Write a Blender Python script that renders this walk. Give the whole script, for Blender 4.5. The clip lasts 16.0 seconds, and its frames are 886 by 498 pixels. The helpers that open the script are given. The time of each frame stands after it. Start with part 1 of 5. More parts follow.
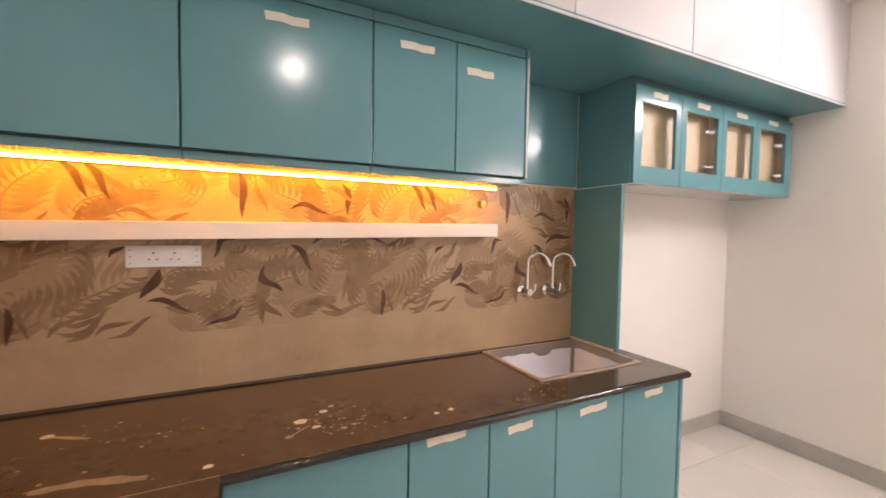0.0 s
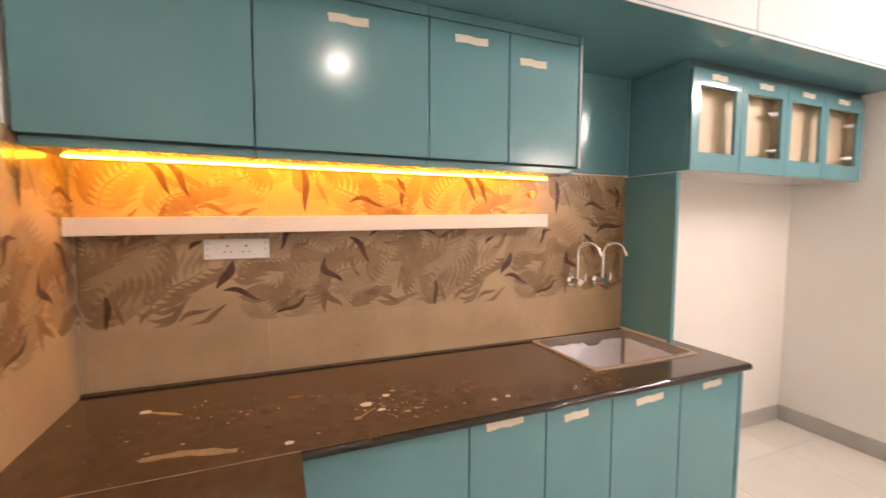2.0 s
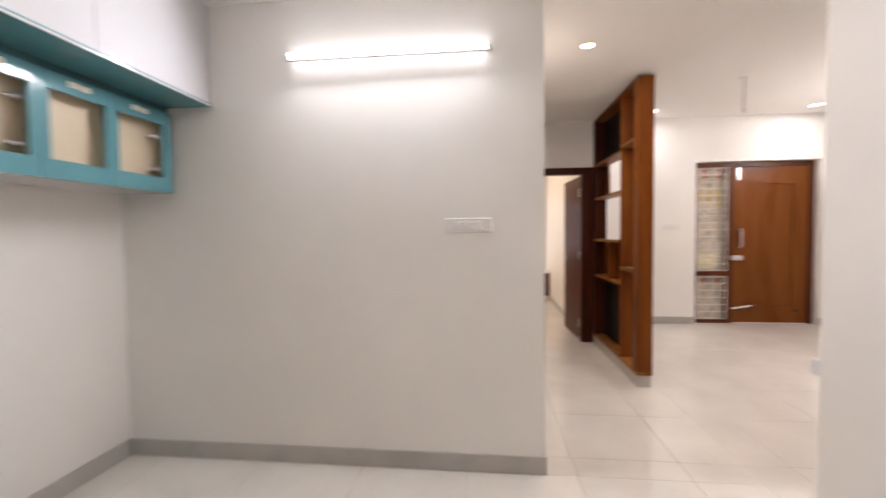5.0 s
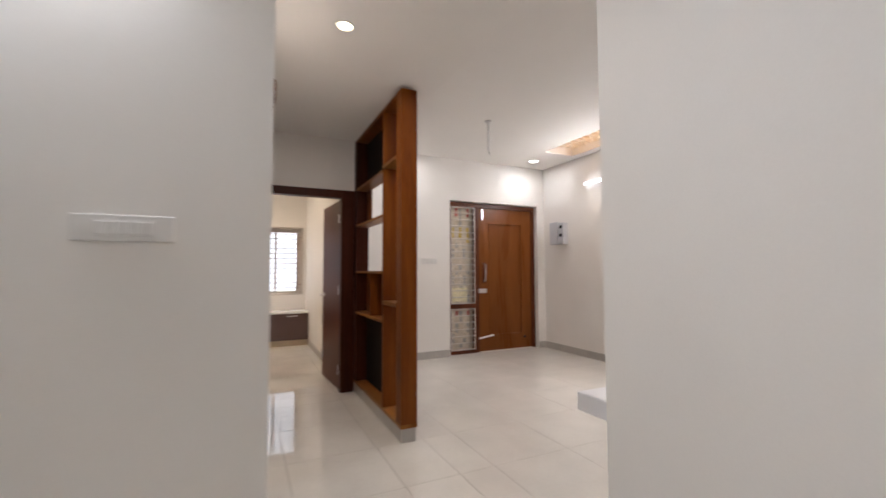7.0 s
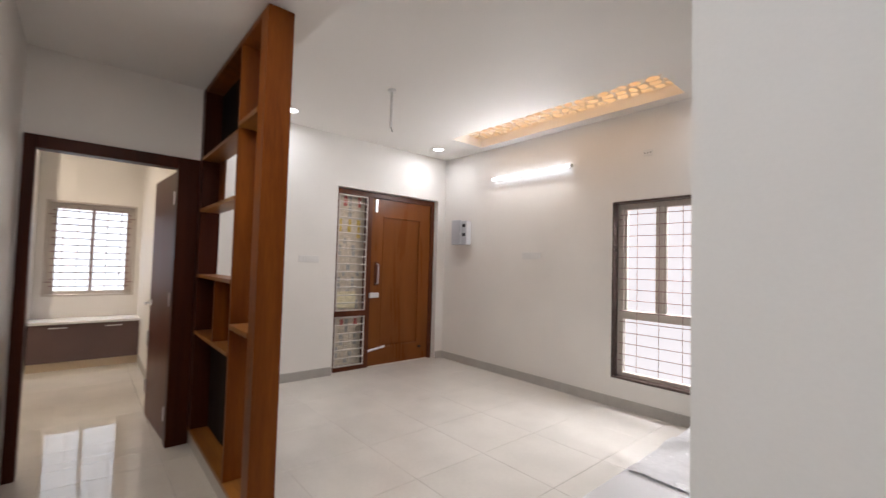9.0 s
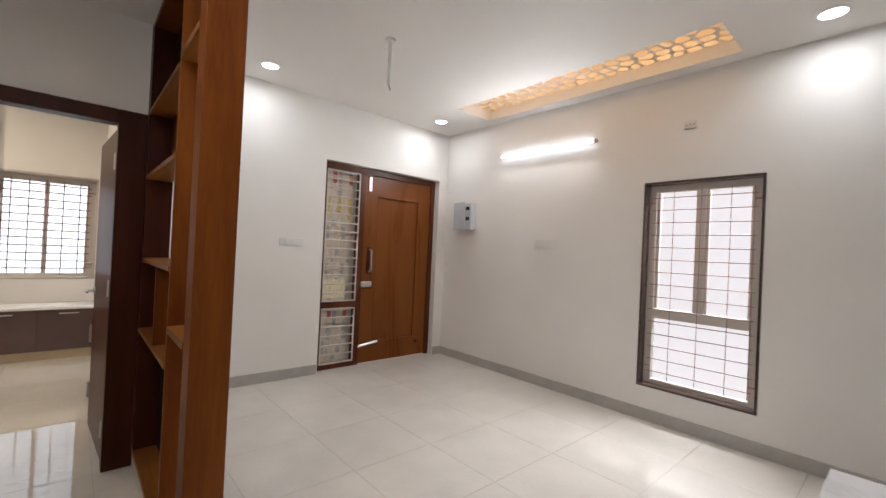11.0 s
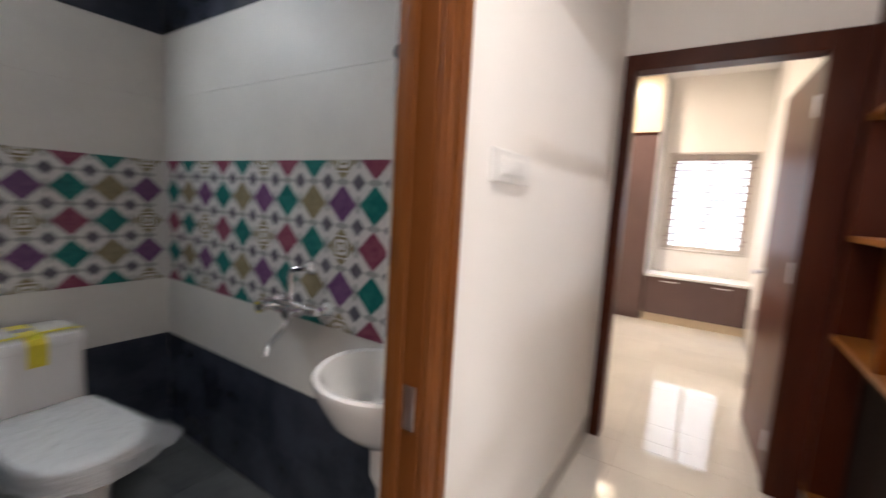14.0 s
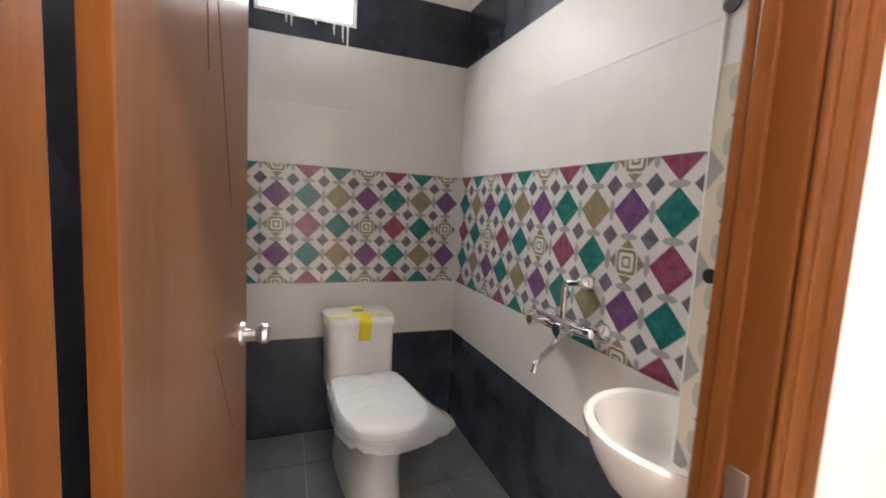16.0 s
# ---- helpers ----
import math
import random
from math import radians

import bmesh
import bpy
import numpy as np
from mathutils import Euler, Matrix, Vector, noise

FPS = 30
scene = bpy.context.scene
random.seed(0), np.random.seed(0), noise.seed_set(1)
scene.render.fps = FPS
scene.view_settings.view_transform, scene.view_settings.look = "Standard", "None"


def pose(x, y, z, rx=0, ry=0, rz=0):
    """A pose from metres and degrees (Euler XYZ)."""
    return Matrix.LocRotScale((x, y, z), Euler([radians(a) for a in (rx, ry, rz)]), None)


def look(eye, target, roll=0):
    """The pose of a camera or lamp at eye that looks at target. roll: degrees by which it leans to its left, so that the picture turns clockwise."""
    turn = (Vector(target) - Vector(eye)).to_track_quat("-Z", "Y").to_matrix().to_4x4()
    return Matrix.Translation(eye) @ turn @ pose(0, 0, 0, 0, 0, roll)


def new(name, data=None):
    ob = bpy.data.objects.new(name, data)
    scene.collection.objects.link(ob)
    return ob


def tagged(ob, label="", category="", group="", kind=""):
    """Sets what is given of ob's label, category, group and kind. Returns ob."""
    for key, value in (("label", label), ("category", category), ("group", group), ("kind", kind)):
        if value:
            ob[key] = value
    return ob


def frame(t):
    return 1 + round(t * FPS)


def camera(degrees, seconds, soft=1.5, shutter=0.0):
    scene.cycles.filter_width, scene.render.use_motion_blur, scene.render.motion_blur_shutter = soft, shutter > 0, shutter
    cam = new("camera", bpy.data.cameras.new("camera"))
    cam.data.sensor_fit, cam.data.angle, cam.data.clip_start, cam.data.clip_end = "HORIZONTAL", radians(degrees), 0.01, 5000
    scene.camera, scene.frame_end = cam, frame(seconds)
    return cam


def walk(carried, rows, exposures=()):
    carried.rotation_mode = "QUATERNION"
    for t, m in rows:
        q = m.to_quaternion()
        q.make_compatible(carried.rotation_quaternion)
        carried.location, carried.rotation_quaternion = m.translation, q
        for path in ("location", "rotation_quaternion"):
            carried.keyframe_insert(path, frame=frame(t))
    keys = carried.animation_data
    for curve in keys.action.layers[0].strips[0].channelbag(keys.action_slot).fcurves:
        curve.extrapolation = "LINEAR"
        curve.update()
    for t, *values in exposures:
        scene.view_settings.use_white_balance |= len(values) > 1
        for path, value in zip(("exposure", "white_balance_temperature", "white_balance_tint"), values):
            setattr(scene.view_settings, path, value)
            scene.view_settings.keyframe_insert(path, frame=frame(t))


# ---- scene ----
cam = camera(93.8, 16.0, 1.5, 0.8)
PATH = [
    (0, (0.11, 0.138, 1.385), (1.013, 1.92, 1.296), 0.9),
    (0.5, (0.073, 0.14, 1.383), (0.887, 1.963, 1.273), 0.9),
    (1, (0.043, 0.142, 1.381), (0.78, 1.997, 1.263), 0.7),
    (1.5, (0.022, 0.141, 1.388), (0.72, 2.011, 1.261), 0.4),
    (2, (0.026, 0.139, 1.391), (0.778, 1.986, 1.251), 0.2),
    (2.5, (0.096, 0.127, 1.394), (1.08, 1.862, 1.246), 0.1),
    (3, (0.219, 0.092, 1.372), (1.449, 1.663, 1.225), -0.6),
    (3.5, (0.394, 0.025, 1.355), (1.915, 1.316, 1.212), -0.9),
    (4, (0.582, -0.099, 1.366), (2.319, 0.883, 1.231), -0.8),
    (4.5, (0.779, -0.253, 1.388), (2.692, 0.321, 1.27), -0.7),
    (5, (0.946, -0.362, 1.374), (2.934, -0.152, 1.297), -0.6),
    (7.3, (1.905, -0.695, 1.277), (3.661, -1.645, 1.388), 0.3),
    (7.5, (2.033, -0.768, 1.339), (3.760, -1.770, 1.448), 0.7),
    (8, (2.225, -0.862, 1.377), (3.882, -1.977, 1.483), 0.7),
    (8.5, (2.401, -0.945, 1.381), (3.986, -2.162, 1.474), 1.3),
    (9, (2.55, -1.015, 1.404), (4.063, -2.321, 1.48), 1.6),
    (9.2, (2.599, -1.033, 1.399), (4.087, -2.368, 1.474), 1.7),
    (11.3, (3.136, -1.366, 1.400), (4.646, -2.679, 1.395), 3.1),
    (11.5, (3.180, -1.353, 1.396), (4.744, -2.598, 1.371), 3.1),
    (12, (3.290, -1.370, 1.386), (5.038, -2.341, 1.337), 3.7),
    (12.5, (3.424, -1.321, 1.364), (5.354, -1.84, 1.283), 4.1),
    (13, (3.543, -1.254, 1.351), (5.539, -1.297, 1.224), 4.2),
    (13.5, (3.648, -1.188, 1.323), (5.554, -0.608, 1.148), 3.1),
    (14, (3.735, -1.185, 1.333), (5.403, -0.107, 1.1), 3.3),
    (14.5, (3.795, -1.16, 1.331), (5.121, 0.311, 1.051), 3.2),
    (15, (3.805, -1.129, 1.311), (4.857, 0.546, 1.011), 3.4),
    (15.5, (3.808, -1.077, 1.287), (4.645, 0.717, 1.006), 3.5),
    (16, (3.809, -1.041, 1.283), (4.524, 0.815, 1.077), 3.2),
]
EXPOSURES = [(0.0, 0.55, 7150, 25), (0.8, 0.62, 7450, 24), (1.5, 0.66, 7900, 28), (2.5, 0.65, 7350, 23), (4.0, 0.22, 6600, 20), (5.0, 0.0, 6500, 18), (7.5, -0.52, 6150, 14), (9.0, -0.5, 6050, 13), (11.5, -0.6, 6000, 11), (12.0, -0.6, 5950, 11), (13.0, -0.15, 5900, 12), (13.5, 0.2, 6000, 13), (14.0, 0.5, 6100, 14), (14.5, 0.75, 6250, 15), (15.0, 1.0, 6350, 16), (15.5, 1.25, 6500, 17), (16.0, 1.38, 6650, 16)]
walk(cam, [(t, look(eye, target, roll)) for t, eye, target, roll in PATH], EXPOSURES)

# ---- light and exposure ----
world = bpy.data.worlds.new("world")
scene.world = world
world.use_nodes = True
wn = world.node_tree.nodes
sky = wn.new("ShaderNodeTexSky")
sky.sky_type, sky.sun_disc = "NISHITA", False
sky.sun_elevation, sky.sun_rotation = radians(42), radians(120)
wn["Background"].inputs["Strength"].default_value = 0.12
world.node_tree.links.new(sky.outputs["Color"], wn["Background"].inputs["Color"])


def lamp(name, kind, place, target, power, color, **more):
    data = bpy.data.lights.new(name, kind)
    data.energy, data.color = power, color
    for key, value in more.items():
        if key == "size":
            data.size = value
        if key == "size_y":
            data.shape, data.size_y = "RECTANGLE", value
        if key == "disk":
            data.shape, data.size = "DISK", value
        if key == "spread":
            data.spread = radians(value)
        if key == "angle":
            data.angle = radians(value)
    ob = new(name, data)
    ob.matrix_world = look(place, target)
    return ob


COOL, DAY, WARM = (1.0, 0.985, 0.955), (1.0, 0.98, 0.97), (1.0, 0.90, 0.78)
lamp("sun", "SUN", (0, -20, 20), (0, -20 + 12, 0), 2.0, (1.0, 0.95, 0.88), angle=0.5)
# skylight outside the three windows
lamp("bath_window_light", "AREA", (3.90, 1.35, 2.40), (3.45, -0.2, 0.0), 14, (0.95, 1.0, 0.98), size=0.42, size_y=0.38, spread=150)
lamp("hall_skylight", "AREA", (4.2, -5.98, 2.45), (4.15, -2.2, 0.6), 305, (1.0, 0.965, 0.93), size=1.6, size_y=0.7)
lamp("bedroom_skylight", "AREA", (10.45, -1.1, 2.85), (8.2, -1.1, 0.2), 165, DAY, size=1.6, size_y=0.7)
# tube lights
lamp("kitchen_tube_light", "AREA", (3.225, 0.19, 2.39), (0, 0.17, 0.9), 27, (0.955, 0.985, 1.0), size=1.1, size_y=0.03)
lamp("hall_tube_light", "AREA", (5.75, -5.12, 2.575), (5.79, 0, 0.4), 30, (1.0, 0.965, 0.915), size=1.15, size_y=0.03)
# ceiling downlights
HALL_DOWNLIGHTS = [(6.94, -2.61), (6.95, -4.68), (3.42, -4.83), (3.42, -2.61)]
for dx, dy in HALL_DOWNLIGHTS:
    lamp("hall_downlight_lamp", "AREA", (dx, dy, 2.99), (dx, dy, 0), 6.5, COOL, disk=0.11)
lamp("kitchen_downlight_lamp", "AREA", (0.56, -0.72, 2.705), (0.56, -0.72, 0), 12, (1.0, 0.97, 0.94), disk=0.09)
lamp("corridor_downlight_lamp", "AREA", (4.10, -1.10, 2.705), (4.10, -1.10, 0), 18, WARM, disk=0.14)
lamp("bedroom_downlight_lamp", "AREA", (8.45, -0.2, 2.99), (8.45, -0.2, 0), 45, (1.0, 0.82, 0.60), disk=0.11)
# amber cove above the hall ceiling panel
lamp("cove_lamp", "AREA", (5.19, -4.765, 3.22), (5.19, -4.745, 0), 5, (1.0, 0.62, 0.28), size=2.3, size_y=0.45)


# ---- materials ----
def material(name, color, rough=0.5, metal=0.0, vary=0.12, scale=3.0, fine=60.0, bump=0.02, coat=0.0, second=None, emit=0.0):
    m = bpy.data.materials.new(name)
    m.use_nodes = True
    nt = m.node_tree
    n, l = nt.nodes, nt.links
    b = n["Principled BSDF"]
    co = n.new("ShaderNodeTexCoord")
    big, small = n.new("ShaderNodeTexNoise"), n.new("ShaderNodeTexNoise")
    big.inputs["Scale"].default_value, big.inputs["Detail"].default_value = scale, 5
    small.inputs["Scale"].default_value, small.inputs["Detail"].default_value = fine, 3
    geo = n.new("ShaderNodeNewGeometry")
    for t in (big, small):
        l.new(geo.outputs["Position"], t.inputs["Vector"])
    info = n.new("ShaderNodeObjectInfo")
    mix = n.new("ShaderNodeMix")
    mix.data_type = "RGBA"
    dark = second or tuple(c * (1 - vary) for c in color)
    light = color if second else tuple(min(1, c * (1 + vary)) for c in color)
    mix.inputs["A"].default_value, mix.inputs["B"].default_value = (*dark, 1), (*light, 1)
    ramp = n.new("ShaderNodeMapRange")
    ramp.inputs["From Min"].default_value, ramp.inputs["From Max"].default_value = 0.32, 0.68
    add = n.new("ShaderNodeMath")
    add.operation = "MULTIPLY_ADD"
    add.inputs[1].default_value = 0.3
    l.new(small.outputs["Fac"], add.inputs[0])
    sub = n.new("ShaderNodeMath")
    sub.operation = "MULTIPLY_ADD"
    sub.inputs[1].default_value, sub.inputs[2].default_value = 0.12, -0.21
    l.new(info.outputs["Random"], sub.inputs[0])
    l.new(sub.outputs[0], add.inputs[2])
    tot = n.new("ShaderNodeMath")
    l.new(big.outputs["Fac"], tot.inputs[0])
    l.new(add.outputs[0], tot.inputs[1])
    l.new(tot.outputs[0], ramp.inputs["Value"])
    l.new(ramp.outputs["Result"], mix.inputs["Factor"])
    l.new(mix.outputs["Result"], b.inputs["Base Color"])
    rr = n.new("ShaderNodeMapRange")
    rr.inputs["To Min"].default_value, rr.inputs["To Max"].default_value = max(0.02, rough * 0.8), min(1, rough * 1.25)
    l.new(big.outputs["Fac"], rr.inputs["Value"])
    l.new(rr.outputs["Result"], b.inputs["Roughness"])
    b.inputs["Metallic"].default_value = metal
    b.inputs["Coat Weight"].default_value = coat
    b.inputs["Coat Roughness"].default_value = 0.05
    if bump:
        bp = n.new("ShaderNodeBump")
        bp.inputs["Strength"].default_value, bp.inputs["Distance"].default_value = bump, 0.01
        l.new(small.outputs["Fac"], bp.inputs["Height"])
        l.new(bp.outputs["Normal"], b.inputs["Normal"])
    if emit:
        b.inputs["Emission Color"].default_value, b.inputs["Emission Strength"].default_value = (*color, 1), emit
    return m


def wood(name, color, dark, axis=2, rough=0.3, scale=9.0, coat=0.0):
    """Long grain along one axis, with darker figure."""
    m = material(name, color, rough, bump=0.0, second=dark, coat=coat)
    nt = m.node_tree
    nt.nodes["Principled BSDF"].inputs["Specular IOR Level"].default_value = 0.14
    n, l = nt.nodes, nt.links
    mapping = n.new("ShaderNodeMapping")
    mapping.inputs["Scale"].default_value = [0.09 if i == axis else 1.0 for i in range(3)]
    geo = next(x for x in n if x.type == "NEW_GEOMETRY")
    l.new(geo.outputs["Position"], mapping.inputs["Vector"])
    for x in n:
        if x.type == "TEX_NOISE":
            for k in list(x.inputs["Vector"].links):
                l.remove(k)
            l.new(mapping.outputs["Vector"], x.inputs["Vector"])
            x.inputs["Scale"].default_value = scale if x.inputs["Detail"].default_value > 4 else scale * 14
            x.inputs["Distortion"].default_value = 0.8
    return m


def glowing(name, color, power):
    m = bpy.data.materials.new(name)
    m.use_nodes = True
    n, l = m.node_tree.nodes, m.node_tree.links
    n.remove(n["Principled BSDF"])
    e = n.new("ShaderNodeEmission")
    e.inputs["Color"].default_value, e.inputs["Strength"].default_value = (*color, 1), power
    l.new(e.outputs[0], n["Material Output"].inputs["Surface"])
    return m


def glass(name, color=(1, 1, 1), rough=0.0):
    m = bpy.data.materials.new(name)
    m.use_nodes = True
    b = m.node_tree.nodes["Principled BSDF"]
    b.inputs["Base Color"].default_value, b.inputs["Roughness"].default_value = (*color, 1), rough
    b.inputs["Transmission Weight"].default_value, b.inputs["IOR"].default_value = 1.0, 1.45
    return m


PAINT = material("wall_paint", (0.83, 0.80, 0.76), 0.55, vary=0.03, scale=1.3, fine=160, bump=0.03)
CEIL = material("ceiling_paint", (0.85, 0.825, 0.79), 0.7, vary=0.02, scale=1.0, fine=120, bump=0.02)
FLOOR = material("vitrified_floor_tile", (0.70, 0.665, 0.61), 0.045, vary=0.05, scale=2.6, fine=34, bump=0.004)
FLOOR.node_tree.nodes["Principled BSDF"].inputs["Specular IOR Level"].default_value = 0.85
GROUT = material("grout", (0.42, 0.40, 0.37), 0.8)
SKIRT = material("grey_skirting_tile", (0.44, 0.415, 0.385), 0.3, vary=0.08, scale=6)
TEAL = material("teal_laminate", (0.100, 0.268, 0.305), 0.165, vary=0.05, scale=1.8, fine=30, bump=0.006)
TEAL_DARK = material("teal_edge_band", (0.03, 0.1, 0.12), 0.35)
LOFT = material("white_gloss_laminate", (0.60, 0.595, 0.615), 0.12, vary=0.015, scale=1.2, bump=0.004, coat=0.4)
CREAM = material("cream_board", (0.64, 0.52, 0.37), 0.5, vary=0.05)
TAN = material("tan_wall_tile", (0.475, 0.335, 0.205), 0.3, vary=0.1, scale=5, fine=45, bump=0.01, second=(0.40, 0.275, 0.165))
LEAFS = [material("leaf_print_dark", (0.050, 0.017, 0.010), 0.32, second=(0.12, 0.050, 0.026), scale=18),
         material("leaf_print_mid", (0.16, 0.082, 0.040), 0.32, second=(0.28, 0.175, 0.095), scale=18),
         material("leaf_print_light", (0.205, 0.12, 0.060), 0.32, second=(0.285, 0.18, 0.098), scale=18),
         material("frond_print", (0.305, 0.20, 0.113), 0.32, second=(0.365, 0.247, 0.147), scale=18)]
# Dust-free edge, blackened further: shadow line under the counter put into colour.
GRANITE_EDGE = material("shadow_black_granite_edge", (0.018, 0.014, 0.012), 0.08, second=(0.01, 0.008, 0.007), scale=40, bump=0.0)
GRANITE = material("dark_brown_granite", (0.088, 0.058, 0.036), 0.12, second=(0.064, 0.041, 0.025), scale=26, fine=260, bump=0.003)
STEEL = material("brushed_steel", (0.72, 0.71, 0.75), 0.28, 1.0, vary=0.05)
CHROME = material("chrome", (0.82, 0.82, 0.84), 0.06, 1.0, vary=0.02, bump=0)
SINK_RIM = material("sink_protective_rim", (0.31, 0.23, 0.175), 0.35)
SINK_STEEL = material("dull_sink_steel", (0.36, 0.33, 0.31), 0.35, 0.7, vary=0.08)
SINK_FILM = material("white_sink_film", (0.72, 0.72, 0.79), 0.4, vary=0.05, scale=8)
SHELF = material("white_shelf_board", (0.78, 0.72, 0.70), 0.35, vary=0.02)
PLASTIC = material("white_switch_plastic", (0.78, 0.765, 0.74), 0.35, vary=0.02)
PLASTIC_GREY = material("grey_switch_detail", (0.3, 0.29, 0.28), 0.4)
BLACK = material("black_slot", (0.01, 0.01, 0.01), 0.6)
TAPE = material("masking_tape", (0.66, 0.62, 0.53), 0.6, vary=0.06, scale=20)
BRASS = material("brass_outlet", (0.6, 0.38, 0.12), 0.3, 1.0)
WOOD = wood("brown_veneer", (0.215, 0.060, 0.007), (0.11, 0.026, 0.003), 2, 0.42, 7)
# Near-black veneer copy: shade inside the partition cells put into the colour.
WOOD_IN = wood("shaded_cabinet_back", (0.012, 0.006, 0.004), (0.007, 0.004, 0.003), 2, 0.85, 7)
WOOD_SHELF = wood("brown_veneer_shelf", (0.30, 0.12, 0.025), (0.17, 0.058, 0.01), 0, 0.35, 7)
FRAME_DARK = wood("dark_maroon_door_frame", (0.062, 0.013, 0.005), (0.033, 0.007, 0.003), 2, 0.40, 8)
FRAME_TEAK = wood("polished_teak_frame", (0.235, 0.085, 0.022), (0.14, 0.044, 0.010), 2, 0.38, 8)
LEAF_DOOR = wood("brown_flush_door", (0.21, 0.102, 0.053), (0.145, 0.066, 0.034), 2, 0.3, 6)
DOOR_BED = wood("dark_flush_door", (0.115, 0.038, 0.024), (0.07, 0.021, 0.014), 2, 0.34, 6)
DOOR_MAIN = wood("teak_main_door", (0.215, 0.070, 0.015), (0.165, 0.050, 0.011), 2, 0.28, 5)
MAROON = wood("main_door_frame_wood", (0.13, 0.04, 0.018), (0.075, 0.022, 0.01), 2, 0.3, 7)
DRAWER = material("mauve_brown_laminate", (0.115, 0.070, 0.066), 0.22, vary=0.06)
LOFT_CREAM = material("cream_gloss_laminate", (0.72, 0.62, 0.46), 0.2, vary=0.03)
BENCH = material("white_bench_top", (0.8, 0.8, 0.8), 0.12, vary=0.02)
ALU = material("grey_window_frame", (0.56, 0.51, 0.455), 0.4, vary=0.05)
ALU_DARK = material("dark_window_surround", (0.065, 0.042, 0.036), 0.2, vary=0.25, scale=9)
GRILL = material("dark_grill_rod", (0.26, 0.16, 0.15), 0.45)
GRILL_LIGHT = material("ivory_grill_rod", (0.62, 0.56, 0.50), 0.4)
METER = material("grey_meter_box", (0.56, 0.57, 0.60), 0.35, vary=0.03)
METER_WINDOW = material("meter_window", (0.05, 0.05, 0.055), 0.15)
BEIGE = material("beige_wall_tile", (0.67, 0.645, 0.60), 0.48, vary=0.04, scale=4, fine=30, bump=0.006)
NAVY = material("slate_blue_tile", (0.052, 0.060, 0.085), 0.22, second=(0.026, 0.030, 0.045), scale=5, fine=26, bump=0.02)
SLATE = material("dark_slate_floor_tile", (0.13, 0.135, 0.135), 0.35, second=(0.075, 0.08, 0.082), scale=4, fine=30, bump=0.03)
MOSAIC = [material("print_white", (0.64, 0.62, 0.60), 0.15, vary=0.04),
          material("print_purple", (0.13, 0.055, 0.15), 0.15, second=(0.19, 0.09, 0.2), scale=30),
          material("print_teal", (0.012, 0.125, 0.115), 0.15, second=(0.03, 0.19, 0.17), scale=30),
          material("print_olive", (0.22, 0.185, 0.105), 0.15, second=(0.3, 0.26, 0.16), scale=30),
          material("print_plum", (0.2, 0.045, 0.085), 0.15, second=(0.28, 0.09, 0.13), scale=30),
          material("print_slate", (0.11, 0.105, 0.125), 0.15, second=(0.17, 0.16, 0.19), scale=30),
          material("print_grey", (0.33, 0.33, 0.32), 0.15, vary=0.08)]
OFFCUT = material("cream_offcut_tile", (0.62, 0.56, 0.455), 0.15, vary=0.04)
SAGE = material("print_sage", (0.42, 0.42, 0.36), 0.15, vary=0.08)
CERAMIC = material("white_sanitary_ceramic", (0.78, 0.76, 0.74), 0.07, vary=0.015, bump=0, coat=0.5)
YELLOW = material("yellow_packing_tape", (0.72, 0.60, 0.02), 0.35, vary=0.08, scale=25)
FILM = material("white_plastic_film", (0.75, 0.75, 0.76), 0.25, vary=0.05, scale=20, fine=40, bump=0.25)
TABLE_TOP = material("white_table_top", (0.8, 0.8, 0.82), 0.18, vary=0.02)
DUST = material("cement_dust", (0.24, 0.18, 0.125), 0.9, vary=0.2, scale=30)
CHIP = material("white_plaster_chip", (0.46, 0.42, 0.36), 0.8)
TUBE = glowing("tube_glow", (0.97, 0.985, 1.0), 10)
DISC = glowing("downlight_glow", (1.0, 0.99, 0.97), 10)
DISC_SOFT = glowing("soft_downlight_glow", (1.0, 0.98, 0.95), 2.0)
DISC_WARM = glowing("warm_downlight_glow", (1.0, 0.8, 0.5), 9)
STRIP = glowing("led_strip_glow", (1.0, 0.43, 0.026), 82)
COVE = glowing("amber_cove_panel", (1.0, 0.46, 0.10), 1.7)
OUT_HALL = glowing("daylight_pink_haze", (1.0, 0.91, 0.87), 1.5)
OUT_BED = glowing("daylight_white_haze", (0.92, 0.965, 1.0), 3.0)
CLEAR = glass("clear_glass")


# ---- mesh helpers ----
def put_box(bm, a, b, mi=0):
    vs = [bm.verts.new((x, y, z)) for x in (a[0], b[0]) for y in (a[1], b[1]) for z in (a[2], b[2])]
    fs = []
    for q in ((0, 1, 3, 2), (4, 6, 7, 5), (0, 4, 5, 1), (2, 3, 7, 6), (0, 2, 6, 4), (1, 5, 7, 3)):
        f = bm.faces.new([vs[i] for i in q])
        f.material_index = mi
        fs.append(f)
    return vs


def fix(bm):
    bmesh.ops.recalc_face_normals(bm, faces=bm.faces[:])
    return bm


def soften(bm, w, seg=2):
    if w:
        bmesh.ops.bevel(bm, geom=bm.edges[:], offset=w, segments=seg, profile=0.5, affect="EDGES", clamp_overlap=True)
    return bm


def mesh_of(name, bm, mats, smooth=False):
    me = bpy.data.meshes.new(name)
    bm.normal_update()
    bm.to_mesh(me)
    bm.free()
    for m in mats if isinstance(mats, (list, tuple)) else [mats]:
        me.materials.append(m)
    if smooth:
        me.polygons.foreach_set("use_smooth", [True] * len(me.polygons))
        me.set_sharp_from_angle(angle=radians(40))
    return me


